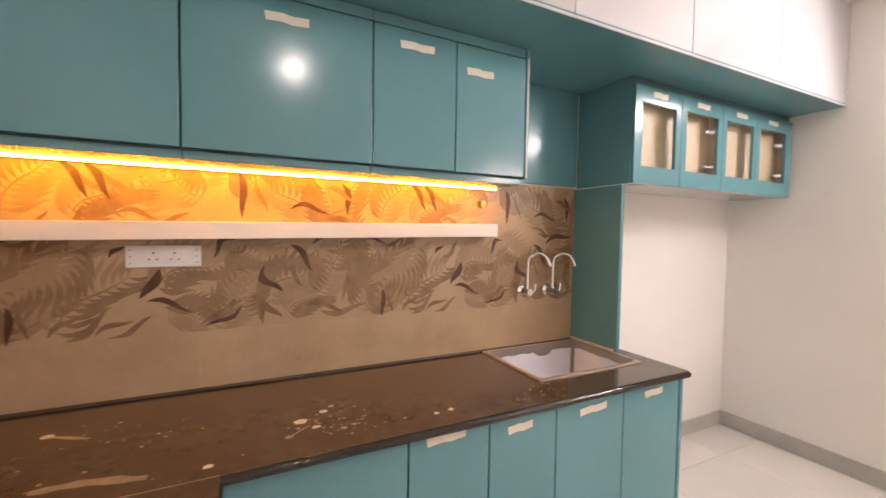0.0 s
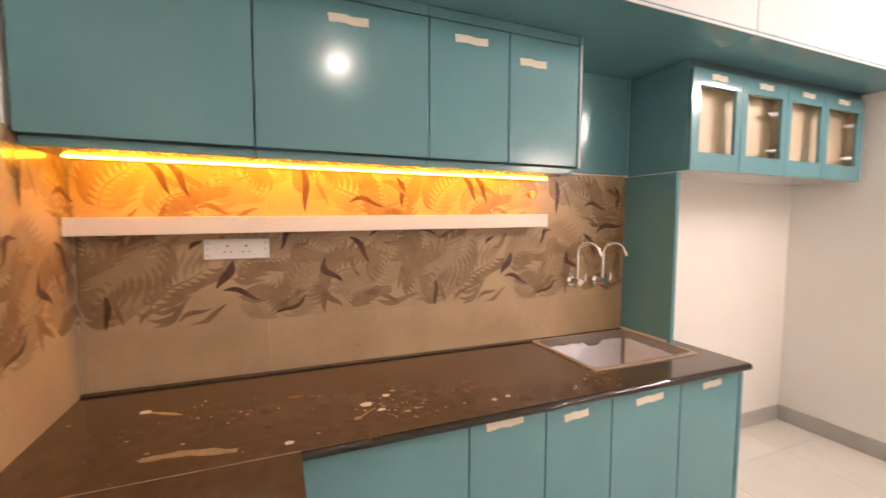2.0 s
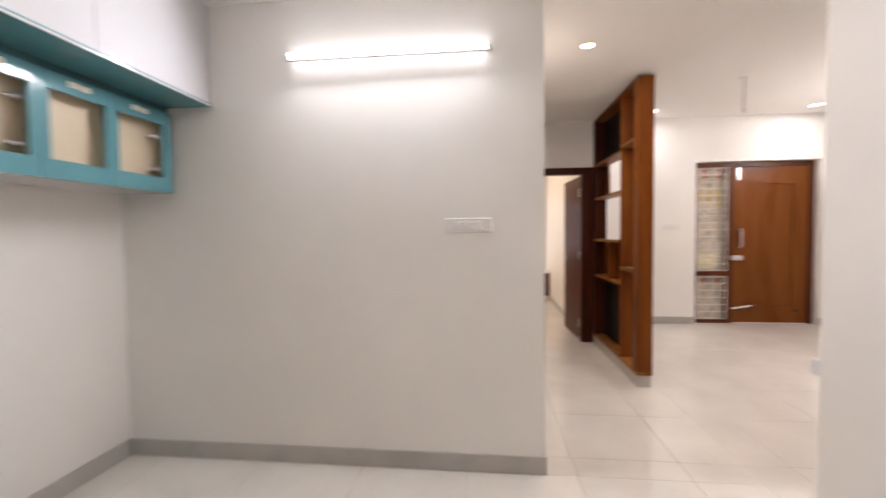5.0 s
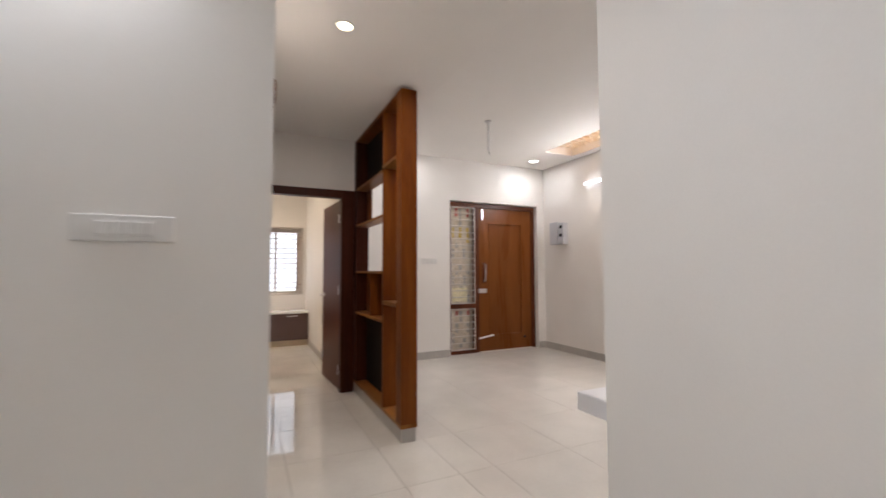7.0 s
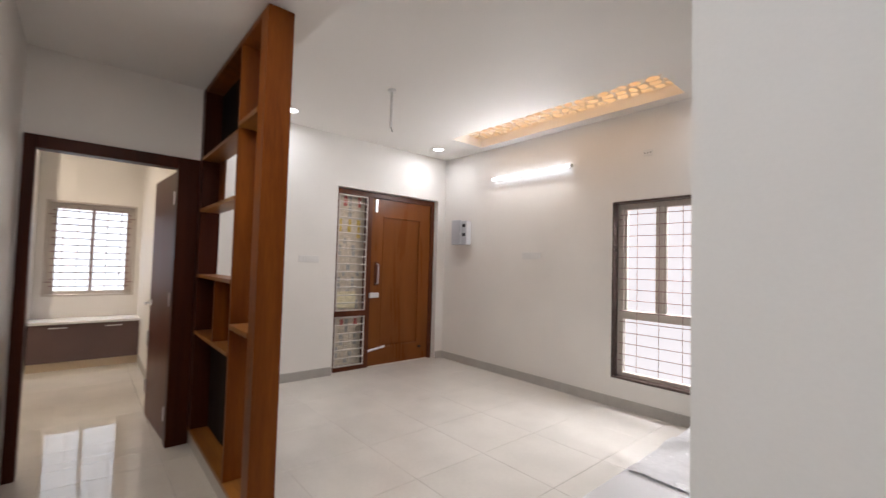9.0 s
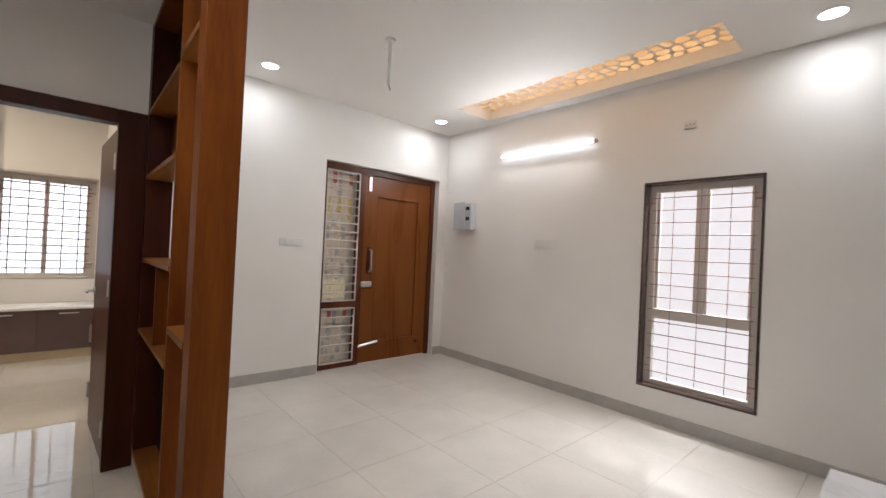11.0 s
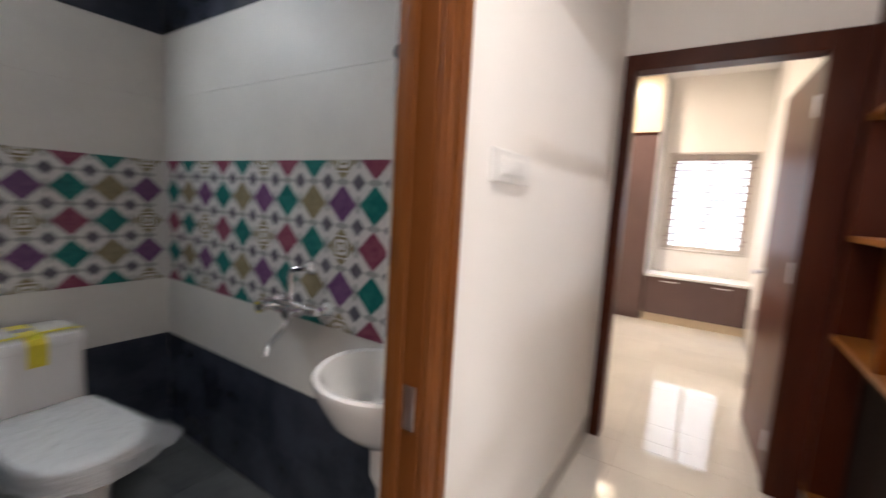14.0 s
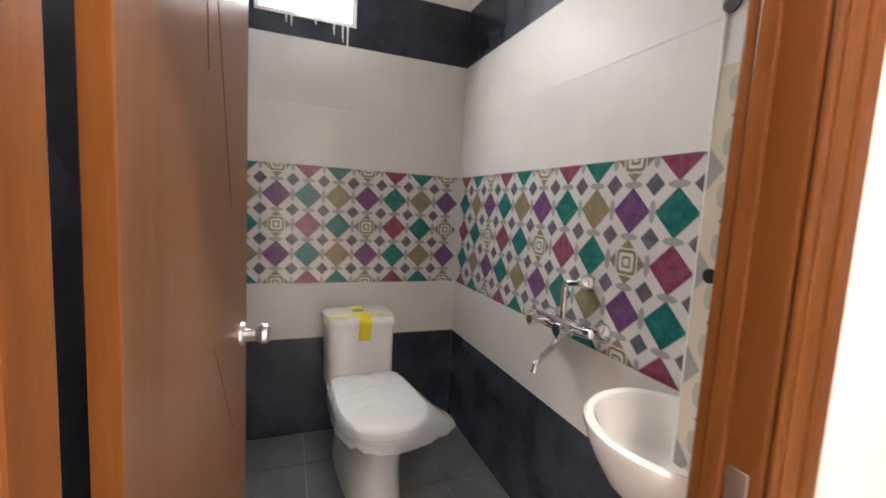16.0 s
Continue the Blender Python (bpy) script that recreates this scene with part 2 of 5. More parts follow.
def single(name, bm, mats, label="", category="", group="", kind="", smooth=False):
    return tagged(new(name, mesh_of(name, bm, mats, smooth)), label, category, group, kind)


def thing(name, base, label, category, group="", kind=""):
    ob = new(name)
    ob.location = base
    ob.empty_display_size = 0.1
    return tagged(ob, label, category, group, kind)


def part(name, bm, mats, parent, label="", smooth=False):
    ob = new(name, mesh_of(name, bm, mats, smooth))
    ob.parent = parent
    if parent.type == "EMPTY":
        ob.matrix_parent_inverse = Matrix.Translation(-Vector(parent.location))
    if label:
        ob["label"] = label
    return ob


def bx(a, b, w=0.0015, seg=1):
    bm = bmesh.new()
    lo, hi = [min(p, q) for p, q in zip(a, b)], [max(p, q) for p, q in zip(a, b)]
    put_box(bm, lo, hi)
    return soften(fix(bm), w, seg)


def boxes(*pairs):
    bm = bmesh.new()
    for a, b in pairs:
        put_box(bm, [min(p, q) for p, q in zip(a, b)], [max(p, q) for p, q in zip(a, b)])
    return fix(bm)


def tube(points, r, sides=12, cap=True):
    """A round bar along a line of points; r may be one radius for each point."""
    bm = bmesh.new()
    pts = [Vector(p) for p in points]
    rs = r if isinstance(r, (list, tuple)) else [r] * len(pts)
    rings, up = [], None
    for i, p in enumerate(pts):
        d = (pts[min(i + 1, len(pts) - 1)] - pts[max(i - 1, 0)]).normalized()
        if up is None:
            up = Vector((0, 0, 1)) if abs(d.z) < 0.9 else Vector((1, 0, 0))
        side = d.cross(up).normalized()
        up = side.cross(d).normalized()
        rings.append([bm.verts.new(p + rs[i] * (math.cos(a) * side + math.sin(a) * up)) for a in [2 * math.pi * k / sides for k in range(sides)]])
    for a, b in zip(rings, rings[1:]):
        for k in range(sides):
            bm.faces.new((a[k], a[(k + 1) % sides], b[(k + 1) % sides], b[k]))
    if cap:
        bm.faces.new(rings[0][::-1])
        bm.faces.new(rings[-1])
    return fix(bm)


def arc(center, r, a0, a1, u, v, n=10):
    c, u, v = Vector(center), Vector(u), Vector(v)
    return [c + r * (math.cos(radians(a0 + (a1 - a0) * k / n)) * u + math.sin(radians(a0 + (a1 - a0) * k / n)) * v) for k in range(n + 1)]


def loft(sections, cap=True):
    """A skin over closed rings with equal numbers of points."""
    bm = bmesh.new()
    rings = [[bm.verts.new(p) for p in s] for s in sections]
    n = len(rings[0])
    for a, b in zip(rings, rings[1:]):
        for k in range(n):
            bm.faces.new((a[k], a[(k + 1) % n], b[(k + 1) % n], b[k]))
    if cap:
        bm.faces.new(rings[0][::-1])
        bm.faces.new(rings[-1])
    return fix(bm)


def rounded(cx, cy, z, hx, hy, r, n=5):
    """A rounded rectangle in plan."""
    out = []
    for sx, sy, a in ((1, 1, 0), (-1, 1, 90), (-1, -1, 180), (1, -1, 270)):
        for k in range(n + 1):
            t = radians(a + 90 * k / n)
            out.append((cx + sx * (hx - r) + r * math.cos(t), cy + sy * (hy - r) + r * math.sin(t), z))
    return out


# ---- the shell ----
KY, KX, KW = 1.88, 3.292, -0.60       # kitchen back wall, tube-light wall, west wall
CY, LOW, HIGH = -0.68, 2.725, 3.01     # corridor wall, lower ceiling, hall ceiling
EX, SY = 7.355, -5.185                  # hall's door wall and window wall
BX, BY = 4.784, 1.262                  # bathroom's far corner
T = 0.13


def wall(name, label, *pairs):
    return single(name, boxes(*pairs), PAINT, label, "wall", kind="structure")


wall("wall_kitchen_north", "warm white painted wall behind the kitchen counter", ((KW - T, KY, 0), (KX + T, KY + T, HIGH)))
wall("wall_kitchen_west", "warm white painted kitchen side wall", ((KW - T, SY, 0), (KW, KY, HIGH)))
wall("wall_kitchen_east", "warm white wall carrying the tube light", ((KX, CY, 0), (KX + T, KY, HIGH)))
wall("wall_kitchen_south", "plain white wall ending at the passage", ((KW, -1.85, 0), (2.783, -1.72, HIGH)))
wall("wall_corridor", "cream wall beside the bathroom door",
     ((KX + T, CY, 0), (3.548, -0.55, HIGH)), ((3.548, CY, 2.12), (4.523, -0.55, HIGH)), ((4.523, CY, 0), (6.235, -0.55, HIGH)))
wall("wall_bedroom_west", "cream wall round the bedroom door",
     ((6.235, -0.69, 2.155), (6.355, -1.63, HIGH)), ((6.235, CY + 0.13, 0), (6.355, -0.69, HIGH)), ((6.235, -1.75, 0), (6.355, -1.63, HIGH)),
     ((6.235, -0.55, 0), (6.355, 1.4, HIGH)))
wall("wall_bedroom_south", "white wall between hall and bedroom", ((6.355, -1.75, 0), (9.93, -1.61, HIGH)))
wall("wall_bedroom_north", "white bedroom wall", ((6.355, 1.4, 0), (9.93, 1.53, HIGH)))
wall("wall_bedroom_east", "white bedroom wall round the window",
     ((9.80, -1.61, 0), (9.93, -1.555, HIGH)), ((9.80, -1.555, 0), (9.93, -0.62, 0.86)), ((9.80, -1.555, 2.10), (9.93, -0.62, HIGH)), ((9.80, -0.62, 0), (9.93, 1.4, HIGH)))
wall("wall_hall_east", "white wall round the main door",
     ((EX, SY, 0), (EX + 0.24, -5.045, HIGH)), ((EX, -5.045, 2.365), (EX + 0.24, -3.395, HIGH)), ((EX, -3.395, 0), (EX + 0.24, -1.75, HIGH)))
wall("wall_hall_south", "white wall round the tall hall window",
     ((KW - T, SY - 0.24, 0), (3.785, SY, HIGH)), ((3.785, SY - 0.24, 0), (4.673, SY, 0.293)), ((3.785, SY - 0.24, 2.11), (4.673, SY, HIGH)), ((4.673, SY - 0.24, 0), (EX + 0.24, SY, HIGH)))
wall("wall_bathroom_east", "rendered wall behind the bathroom tiles", ((BX + 0.012, -0.55, -0.1), (BX + T, BY + T, HIGH)))
# Added block in slate colour: paints the black shade in the door gap.
single("wall_bathroom_west", boxes(((KX + T, -0.549, -0.1), (3.552, BY + 0.012, HIGH))), NAVY, "added wall block behind the open bathroom door, gap shade put into its dark colour", "wall", kind="structure")
wall("wall_bathroom_north", "rendered wall round the bathroom ventilator",
     ((3.45, BY + 0.0125, -0.1), (3.655, BY + T, HIGH)), ((3.655, BY + 0.012, -0.1), (4.143, BY + T, 2.178)), ((3.655, BY + 0.012, 2.62), (4.143, BY + T, HIGH)), ((4.143, BY + 0.012, -0.1), (BX + T, BY + T, HIGH)))

single("ceiling", boxes(((KW - T, -1.85, LOW), (KX, KY, LOW + 0.08)), ((KX, -1.85, LOW), (6.235, CY, LOW + 0.08)), ((2.783, -1.95, LOW), (6.235, -1.85, LOW + 0.08)), ((2.783, -1.95, LOW + 0.08), (6.235, -1.87, HIGH))), CEIL,
       "flat off-white lowered ceiling over kitchen and passage", "ceiling", kind="structure")
single("ceiling_bathroom", boxes(((KX + T, -0.55, 2.70), (BX + 0.012, BY + 0.012, 2.78))), CEIL, "off-white painted bathroom ceiling", "ceiling", kind="structure")
single("ceiling_bedroom", boxes(((6.355, -1.61, HIGH), (9.93, 1.4, HIGH + 0.1))), CEIL, "white bedroom ceiling", "ceiling", kind="structure")
CX0, CX1, CY0, CY1 = 3.93, 6.465, -5.03, -4.50
single("ceiling_hall", boxes(((KW - T, CY1, HIGH), (EX + 0.24, -1.75, HIGH + 0.1)), ((KW - T, SY - 0.24, HIGH), (EX + 0.24, CY0, HIGH + 0.1)),
                             ((KW - T, CY0, HIGH), (CX0, CY1, HIGH + 0.1)), ((CX1, CY0, HIGH), (EX + 0.24, CY1, HIGH + 0.1)),
                             ((CX0 - 0.05, CY1, HIGH + 0.1), (CX1 + 0.05, CY1 + 0.05, HIGH + 0.3)), ((CX0 - 0.05, CY0 - 0.05, HIGH + 0.1), (CX1 + 0.05, CY0, HIGH + 0.3)),
                             ((CX0 - 0.05, CY0, HIGH + 0.1), (CX0, CY1, HIGH + 0.3)), ((CX1, CY0, HIGH + 0.1), (CX1 + 0.05, CY1, HIGH + 0.3))), CEIL,
       "white hall ceiling with a long recessed slot", "ceiling", kind="structure")

floor = single("floor", boxes(((KW - T, SY - 0.24, -0.12), (KX + T, KY + T, -0.008)), ((KX + T, SY - 0.24, -0.12), (6.355, -0.55, -0.008)), ((6.355, SY - 0.24, -0.12), (9.93, 1.53, -0.008))), GROUT,
               "glossy cream vitrified tile floor with thin joints", "floor", kind="structure")
floor_bathroom = single("floor_bathroom", boxes(((KX + T, -0.55, -0.14), (BX + T, BY + T, -0.028))), GROUT, "dark slate bathroom floor tiles", "floor", kind="structure")


def skirting(*runs):
    for a, b in runs:
        single("baseboard", bx((*a, 0), (*b, 0.105), 0.003), SKIRT, "grey tile skirting along the wall", "baseboard", kind="structure")


S = 0.012
skirting(((KX - S, CY, ), (KX, KY)), ((1.90, KY - S), (KX - S, KY)), ((KX - S, CY - S), (3.54, CY)), ((4.53, CY - S), (6.225, CY)),
         ((EX - S, -3.383), (EX, -1.75)), ((EX - S, SY), (EX, -5.053)), ((KW, SY), (EX - S, SY + S)), ((KW, -1.72), (2.783, -1.72 + S)),
         ((2.783, -1.86), (2.783 + S, -1.72 + S)), ((6.40, -1.61), (9.35, -1.61 + S)), ((6.26, -1.75 - S), (EX - S, -1.75)), ((KW, -1.85 - S), (2.783, -1.85)))


# ---- kitchen ----
def tape_strip(parent, x0, x1, z0, z1, y):
    """A short hand-torn strip of masking tape on a door face."""
    bm = bmesh.new()
    h, sl = 0.027, (z1 - z0) * 0.2
    cx = (x0 + x1) / 2
    zc = (z0 + z1) / 2
    n = 5
    lo = [bm.verts.new((x0 + (x1 - x0) * k / n, y, zc - h / 2 + sl * (k / n - 0.5) + 0.002 * ((k * 7) % 3 - 1))) for k in range(n + 1)]
    hi = [bm.verts.new((x0 + (x1 - x0) * k / n + 0.004 * ((k * 5) % 3 - 1), y, zc + h / 2 + sl * (k / n - 0.5) + 0.002 * ((k * 4) % 3 - 1))) for k in range(n + 1)]
    for k in range(n):
        bm.faces.new((lo[k], lo[k + 1], hi[k + 1], hi[k]))
    ext = bmesh.ops.extrude_face_region(bm, geom=bm.faces[:])
    bmesh.ops.translate(bm, verts=[v for v in ext["geom"] if isinstance(v, bmesh.types.BMVert)], vec=(0, 0.0008, 0))
    return part("masking_tape", fix(bm), TAPE, parent, "torn strip of cream masking tape")


def base_unit(x0, x1, seams, tapes, label):
    u = thing("base_cabinet", ((x0 + x1) / 2, 1.55, 0), label, "cabinet", "base cabinets under the counter")
    part("body", bx((x0 + 0.002, 1.292, 0.10), (x1 - 0.002, KY - 0.005, 0.56 if x1 > 1.5 else 0.754)), TEAL_DARK, u)
    part("toe_kick", bx((x0 + 0.002, 1.33, 0.0), (x1 - 0.002, 1.345, 0.10)), BLACK, u)
    edges = [x0, *seams, x1]
    for a, b in zip(edges, edges[1:]):
        d = part("door", bx((a + 0.0025, 1.272, 0.105), (b - 0.0025, 1.290, 0.751), 0.002, 2), TEAL, u, "teal gloss door")
        for t in tapes:
            if a < t[0] < b:
                tape_strip(d, *t, 1.2705)
    return u


base_unit(0.08, 0.579, [], [], "teal gloss base cabinet with one wide door")
base_unit(0.579, 1.162, [0.870], [(0.642, 0.777, 0.722, 0.742), (0.948, 1.05, 0.695, 0.719)], "teal gloss base cabinet with two taped doors")
base_unit(1.162, 1.868, [1.515], [(1.28, 1.416, 0.695, 0.723), (1.643, 1.752, 0.705, 0.727)], "teal gloss sink cabinet with two taped doors")
single("end_panel", bx((1.870, 1.268, 0), (1.888, KY - 0.005, 0.755)), TEAL, "teal side panel closing the base cabinets", "panel")
side = thing("base_cabinet", (-0.28, 0.95, 0), "teal gloss base cabinet under the side counter", "cabinet", "base cabinets under the counter")
part("body", bx((KW + 0.005, 0.62, 0.10), (0.045, 1.25, 0.754)), TEAL_DARK, side)
part("door", bx((0.047, 0.625, 0.105), (0.064, 1.245, 0.751), 0.002, 2), TEAL, side)
part("toe_kick", bx((KW + 0.005, 0.64, 0.0), (0.0, 1.25, 0.10)), BLACK, side)

SX0, SX1, SY0, SY1 = 1.202, 1.800, 1.412, 1.850
counter = thing("countertop", (0.9, 1.55, 0.757), "polished dark brown granite L-shaped kitchen counter, dusty", "countertop")
bm = boxes(((KW + 0.003, 1.246, 0.757), (SX0, KY - 0.012, 0.787)), ((SX0, 1.246, 0.757), (SX1, SY0, 0.787)), ((SX0, SY1, 0.757), (SX1, KY - 0.012, 0.787)), ((SX1, 1.246, 0.757), (1.892, KY - 0.012, 0.787)))
bmesh.ops.remove_doubles(bm, verts=bm.verts[:], dist=0.0005)
part("slab", bm, GRANITE, counter)
part("slab", boxes(((KW + 0.003, 0.60, 0.757), (0.078, 1.243, 0.787))), GRANITE, counter, "side length of the granite slab")
part("front_edge", tube([(0.078, 1.2475, 0.772), (1.889, 1.2475, 0.772)], 0.0148, 10), GRANITE_EDGE, counter, "rounded polished granite edge", True)
part("upstand", bx((KW + 0.003, KY - 0.030, 0.7875), (1.794, KY - 0.0095, 0.796), 0.003, 2), GRANITE, counter, "low dark granite upstand")
part("seam", bx((KW + 0.003, 1.243, 0.785), (0.078, 1.246, 0.7878), 0), DUST, counter, "pale joint between the slabs")

sink = thing("kitchen_sink", (1.501, 1.631, 0.56), "steel kitchen sink with a taped beige rim, set in the granite", "sink")
bm = loft([rounded(1.501, 1.631, 0.7885, 0.281, 0.201, 0.008), rounded(1.501, 1.631, 0.592, 0.277, 0.197, 0.010), rounded(1.501, 1.631, 0.585, 0.268, 0.188, 0.012), rounded(1.501, 1.631, 0.58, 0.05, 0.05, 0.045)], False)
bm.faces.new([v for v in bm.verts if abs(v.co.z - 0.58) < 1e-5])
bmesh.ops.recalc_face_normals(bm, faces=bm.faces[:])
bmesh.ops.reverse_faces(bm, faces=bm.faces[:])
part("bowl", bm, SINK_STEEL, sink, "square steel bowl", True)
film_rng = random.Random(9)


def film_sheet(p, q, notch):
    """White film over one inner wall of the bowl, torn along its top edge."""
    bm = bmesh.new()
    n, prev = 16, None
    for k in range(n + 1):
        f = k / n
        top = 0.757 + 0.004 * film_rng.uniform(-1, 1) - (0.022 if abs(f - notch) < 0.07 else 0.0)
        x, y = p[0] + (q[0] - p[0]) * f, p[1] + (q[1] - p[1]) * f
        cur = [bm.verts.new((x, y, 0.5885)), bm.verts.new((x, y, top))]
        if prev:
            bm.faces.new((prev[0], cur[0], cur[1], prev[1]))
        prev = cur
    part("protective_film", bm, SINK_FILM, sink, "torn white protective film")


for p, q, notch in (((1.240, 1.826), (1.762, 1.826), 0.62), ((1.776, 1.812), (1.776, 1.452), 9), ((1.762, 1.437), (1.240, 1.437), 9), ((1.226, 1.452), (1.226, 1.812), 9)):
    film_sheet(p, q, notch)
part("protective_film", boxes(((1.24, 1.45, 0.5862), (1.762, 1.812, 0.5885))), SINK_FILM, sink, "white film on the bottom")
part("rim", loft([rounded(1.501, 1.631, 0.7875, 0.301, 0.221, 0.012), rounded(1.501, 1.631, 0.7935, 0.299, 0.219, 0.012), rounded(1.501, 1.631, 0.7935, 0.283, 0.203, 0.03), rounded(1.501, 1.631, 0.782, 0.282, 0.202, 0.03)], False), SINK_RIM, sink, "rim with beige protective tape")
part("drain", tube([(1.501, 1.631, 0.581), (1.501, 1.631, 0.586)], 0.045, 20), STEEL, sink, "steel drain")


def swan_tap(x, z):
    t = thing("wall_tap", (x, KY - 0.01, z), "chrome swan-neck tap on the tiled kitchen wall", "tap", "taps over the sink")
    part("flange", tube([(x, KY - 0.011, z), (x, KY - 0.019, z), (x, KY - 0.030, z)], [0.031, 0.03, 0.016], 20), CHROME, t, smooth=True)
    part("valve_body", tube([(x, KY - 0.028, z), (x, KY - 0.085, z)], 0.017, 16), CHROME, t, smooth=True)
    part("lever", tube([(x + 0.012, KY - 0.075, z), (x + 0.034, KY - 0.08, z + 0.004), (x + 0.036, KY - 0.082, z + 0.042)], 0.007, 10), CHROME, t, smooth=True)
    r = 0.052
    pts = [Vector((x, KY - 0.06, z + 0.01)), Vector((x, KY - 0.06, z + 0.14))] + arc((x, KY - 0.06 - r, z + 0.145), r, 0, 165, (0, 1, 0), (0, 0, 1), 14)
    a = Matrix.Rotation(radians(38), 3, "Z")
    pts = [Vector((x, KY - 0.06, 0)) + a @ (p - Vector((x, KY - 0.06, 0))) for p in pts]
    part("spout", tube(pts, 0.0095, 12), CHROME, t, smooth=True)
    part("nozzle", tube([pts[-1], pts[-1] + (pts[-1] - pts[-2]).normalized() * 0.026], 0.012, 12), CHROME, t, smooth=True)


swan_tap(1.448, 1.08)
swan_tap(1.612, 1.078)
single("pipe_outlet", tube([(1.193, KY - 0.009, 1.517), (1.193, KY - 0.03, 1.517), (1.193, KY - 0.031, 1.517), (1.193, KY - 0.018, 1.517)], [0.017, 0.017, 0.010, 0.010], 16), BRASS, "brass water outlet in the tiled wall", "pipe outlet", smooth=True)

# wall cabinets
UF = 1.542
upper = [(-0.588, -0.022, []), (-0.022, 0.543, [(0.203, 0.33, 2.041, 2.029)]), (0.543, 1.195, [(0.644, 0.774, 2.047, 2.037), (0.916, 1.035, 2.003, 1.993)])]
for k, (a, b, tapes) in enumerate(upper):
    u = thing("wall_cabinet", ((a + b) / 2, 1.7, 1.609), "teal high-gloss wall cabinet with flat doors", "cabinet", "wall cabinets over the counter")
    part("body", bx((a + 0.001, UF + 0.022, 1.609), (b - 0.001, KY - 0.004, 2.138)), TEAL_DARK, u)
    cuts = [a, 0.868, b] if k == 2 else [a, b]
    for p, q in zip(cuts, cuts[1:]):
        d = part("door", bx((p + 0.0025, UF, 1.612), (q - 0.0025, UF + 0.019, 2.095), 0.002, 2), TEAL, u)
        for t in tapes:
            if p < t[0] < q:
                tape_strip(d, *t, UF - 0.0015)
    part("bottom_board", bx((a + 0.001, UF + 0.026, 1.583), (b - 0.001, KY - 0.012, 1.608)), TEAL, u, "teal underside board")
    part("top_rail", bx((a + 0.001, UF + 0.004, 2.101), (b - 0.001, UF + 0.02, 2.137)), TEAL, u)
    if k == 0:
        tape_strip(u, -0.27, -0.15, 2.087, 2.081, UF - 0.0015)
    if k == 2:
        part("side_panel", bx((b, UF - 0.002, 1.607), (b + 0.018, KY - 0.004, 2.138)), TEAL, u)
        part("lipping", bx((b + 0.005, UF - 0.004, 1.607), (b + 0.013, UF - 0.002, 2.10)), METER, u, "pale unpeeled edge strip")
single("light_strip", boxes(((-0.565, 1.759, 1.5780), (1.205, 1.769, 1.5825))), STRIP, "glowing warm LED strip under the wall cabinets", "led strip")
single("back_panel", bx((1.215, KY - 0.02, 1.634), (1.80, KY - 0.004, 2.138)), TEAL, "teal board on the wall beside the cabinets", "panel")
tall = thing("side_panel", (1.80, 1.7, 0.787), "teal gloss upright board beside the sink", "panel")
part("board", bx((1.800, 1.562, 0.788), (1.818, KY - 0.002, 1.622)), TEAL, tall)
part("lipping", bx((1.798, 1.556, 0.788), (1.820, 1.562, 1.622)), TEAL, tall, "pale teal front lipping")
part("foot_strip", bx((1.794, 1.575, 0.788), (1.800, KY - 0.012, 0.806)), TAPE, tall, "cream sealing strip along the counter")

# glazed cabinet
g = thing("display_cabinet", (2.55, 1.69, 1.624), "teal wall cabinet with four open-framed doors and a cream inside", "cabinet")
GZ0, GZ1, GF = 1.628, 2.096, 1.512
part("side_panel", bx((1.818, GF + 0.02, GZ0), (1.836, KY - 0.003, 2.138)), TEAL, g)
part("side_panel", bx((3.252, GF + 0.02, GZ0), (3.27, KY - 0.003, 2.138)), TEAL, g)
part("bottom_panel", bx((1.836, GF + 0.02, GZ0), (3.252, KY - 0.003, GZ0 + 0.018)), LOFT, g, "white underside")
part("back_board", bx((1.836, GF + 0.075, GZ0 + 0.018), (3.252, GF + 0.091, 2.138)), CREAM, g, "cream back board")
part("top_board", bx((1.836, GF + 0.02, 2.12), (3.252, KY - 0.02, 2.137)), CREAM, g)
part("divider", bx((2.535 - 0.009, GF + 0.022, GZ0 + 0.018), (2.535 + 0.009, KY - 0.02, 2.12)), CREAM, g)
part("inner_side", bx((1.836, GF + 0.022, GZ0 + 0.018), (1.840, KY - 0.02, 2.12)), CREAM, g)
part("inner_side", bx((3.248, GF + 0.022, GZ0 + 0.018), (3.252, KY - 0.02, 2.12)), CREAM, g)
for (a, b), (p, q) in zip(((1.819, 2.169), (2.169, 2.529), (2.529, 2.865), (2.865, 3.269)), ((1.874, 2.127), (2.214, 2.488), (2.571, 2.837), (2.91, 3.201))):
    bm = boxes(((a + 0.002, GF, GZ0 + 0.002), (p, GF + 0.018, GZ1)), ((q, GF, GZ0 + 0.002), (b - 0.002, GF + 0.018, GZ1)), ((p, GF, GZ0 + 0.002), (q, GF + 0.018, 1.714)), ((p, GF, 2.02), (q, GF + 0.018, GZ1)))
    d = part("door", bm, TEAL, g)
    tape_strip(d, a + 0.13, a + 0.235, 2.072, 2.058, GF - 0.0015)
    if a in (2.169, 2.865):
        for hz in (1.76, 1.95):
            part("hinge", tube([(q - 0.012, GF + 0.02, hz), (q - 0.03, GF + 0.034, hz), (q - 0.055, GF + 0.04, hz)], [0.016, 0.012, 0.009], 10), STEEL, d, "steel concealed hinge", True)

# Dark strip added above the doors: shade of the gap put into colour.
part("top_filler", bx((1.82, GF + 0.019, 2.085), (3.268, GF + 0.03, 2.1385)), TEAL_DARK, g, "added dark strip, shade of the gap put into colour")

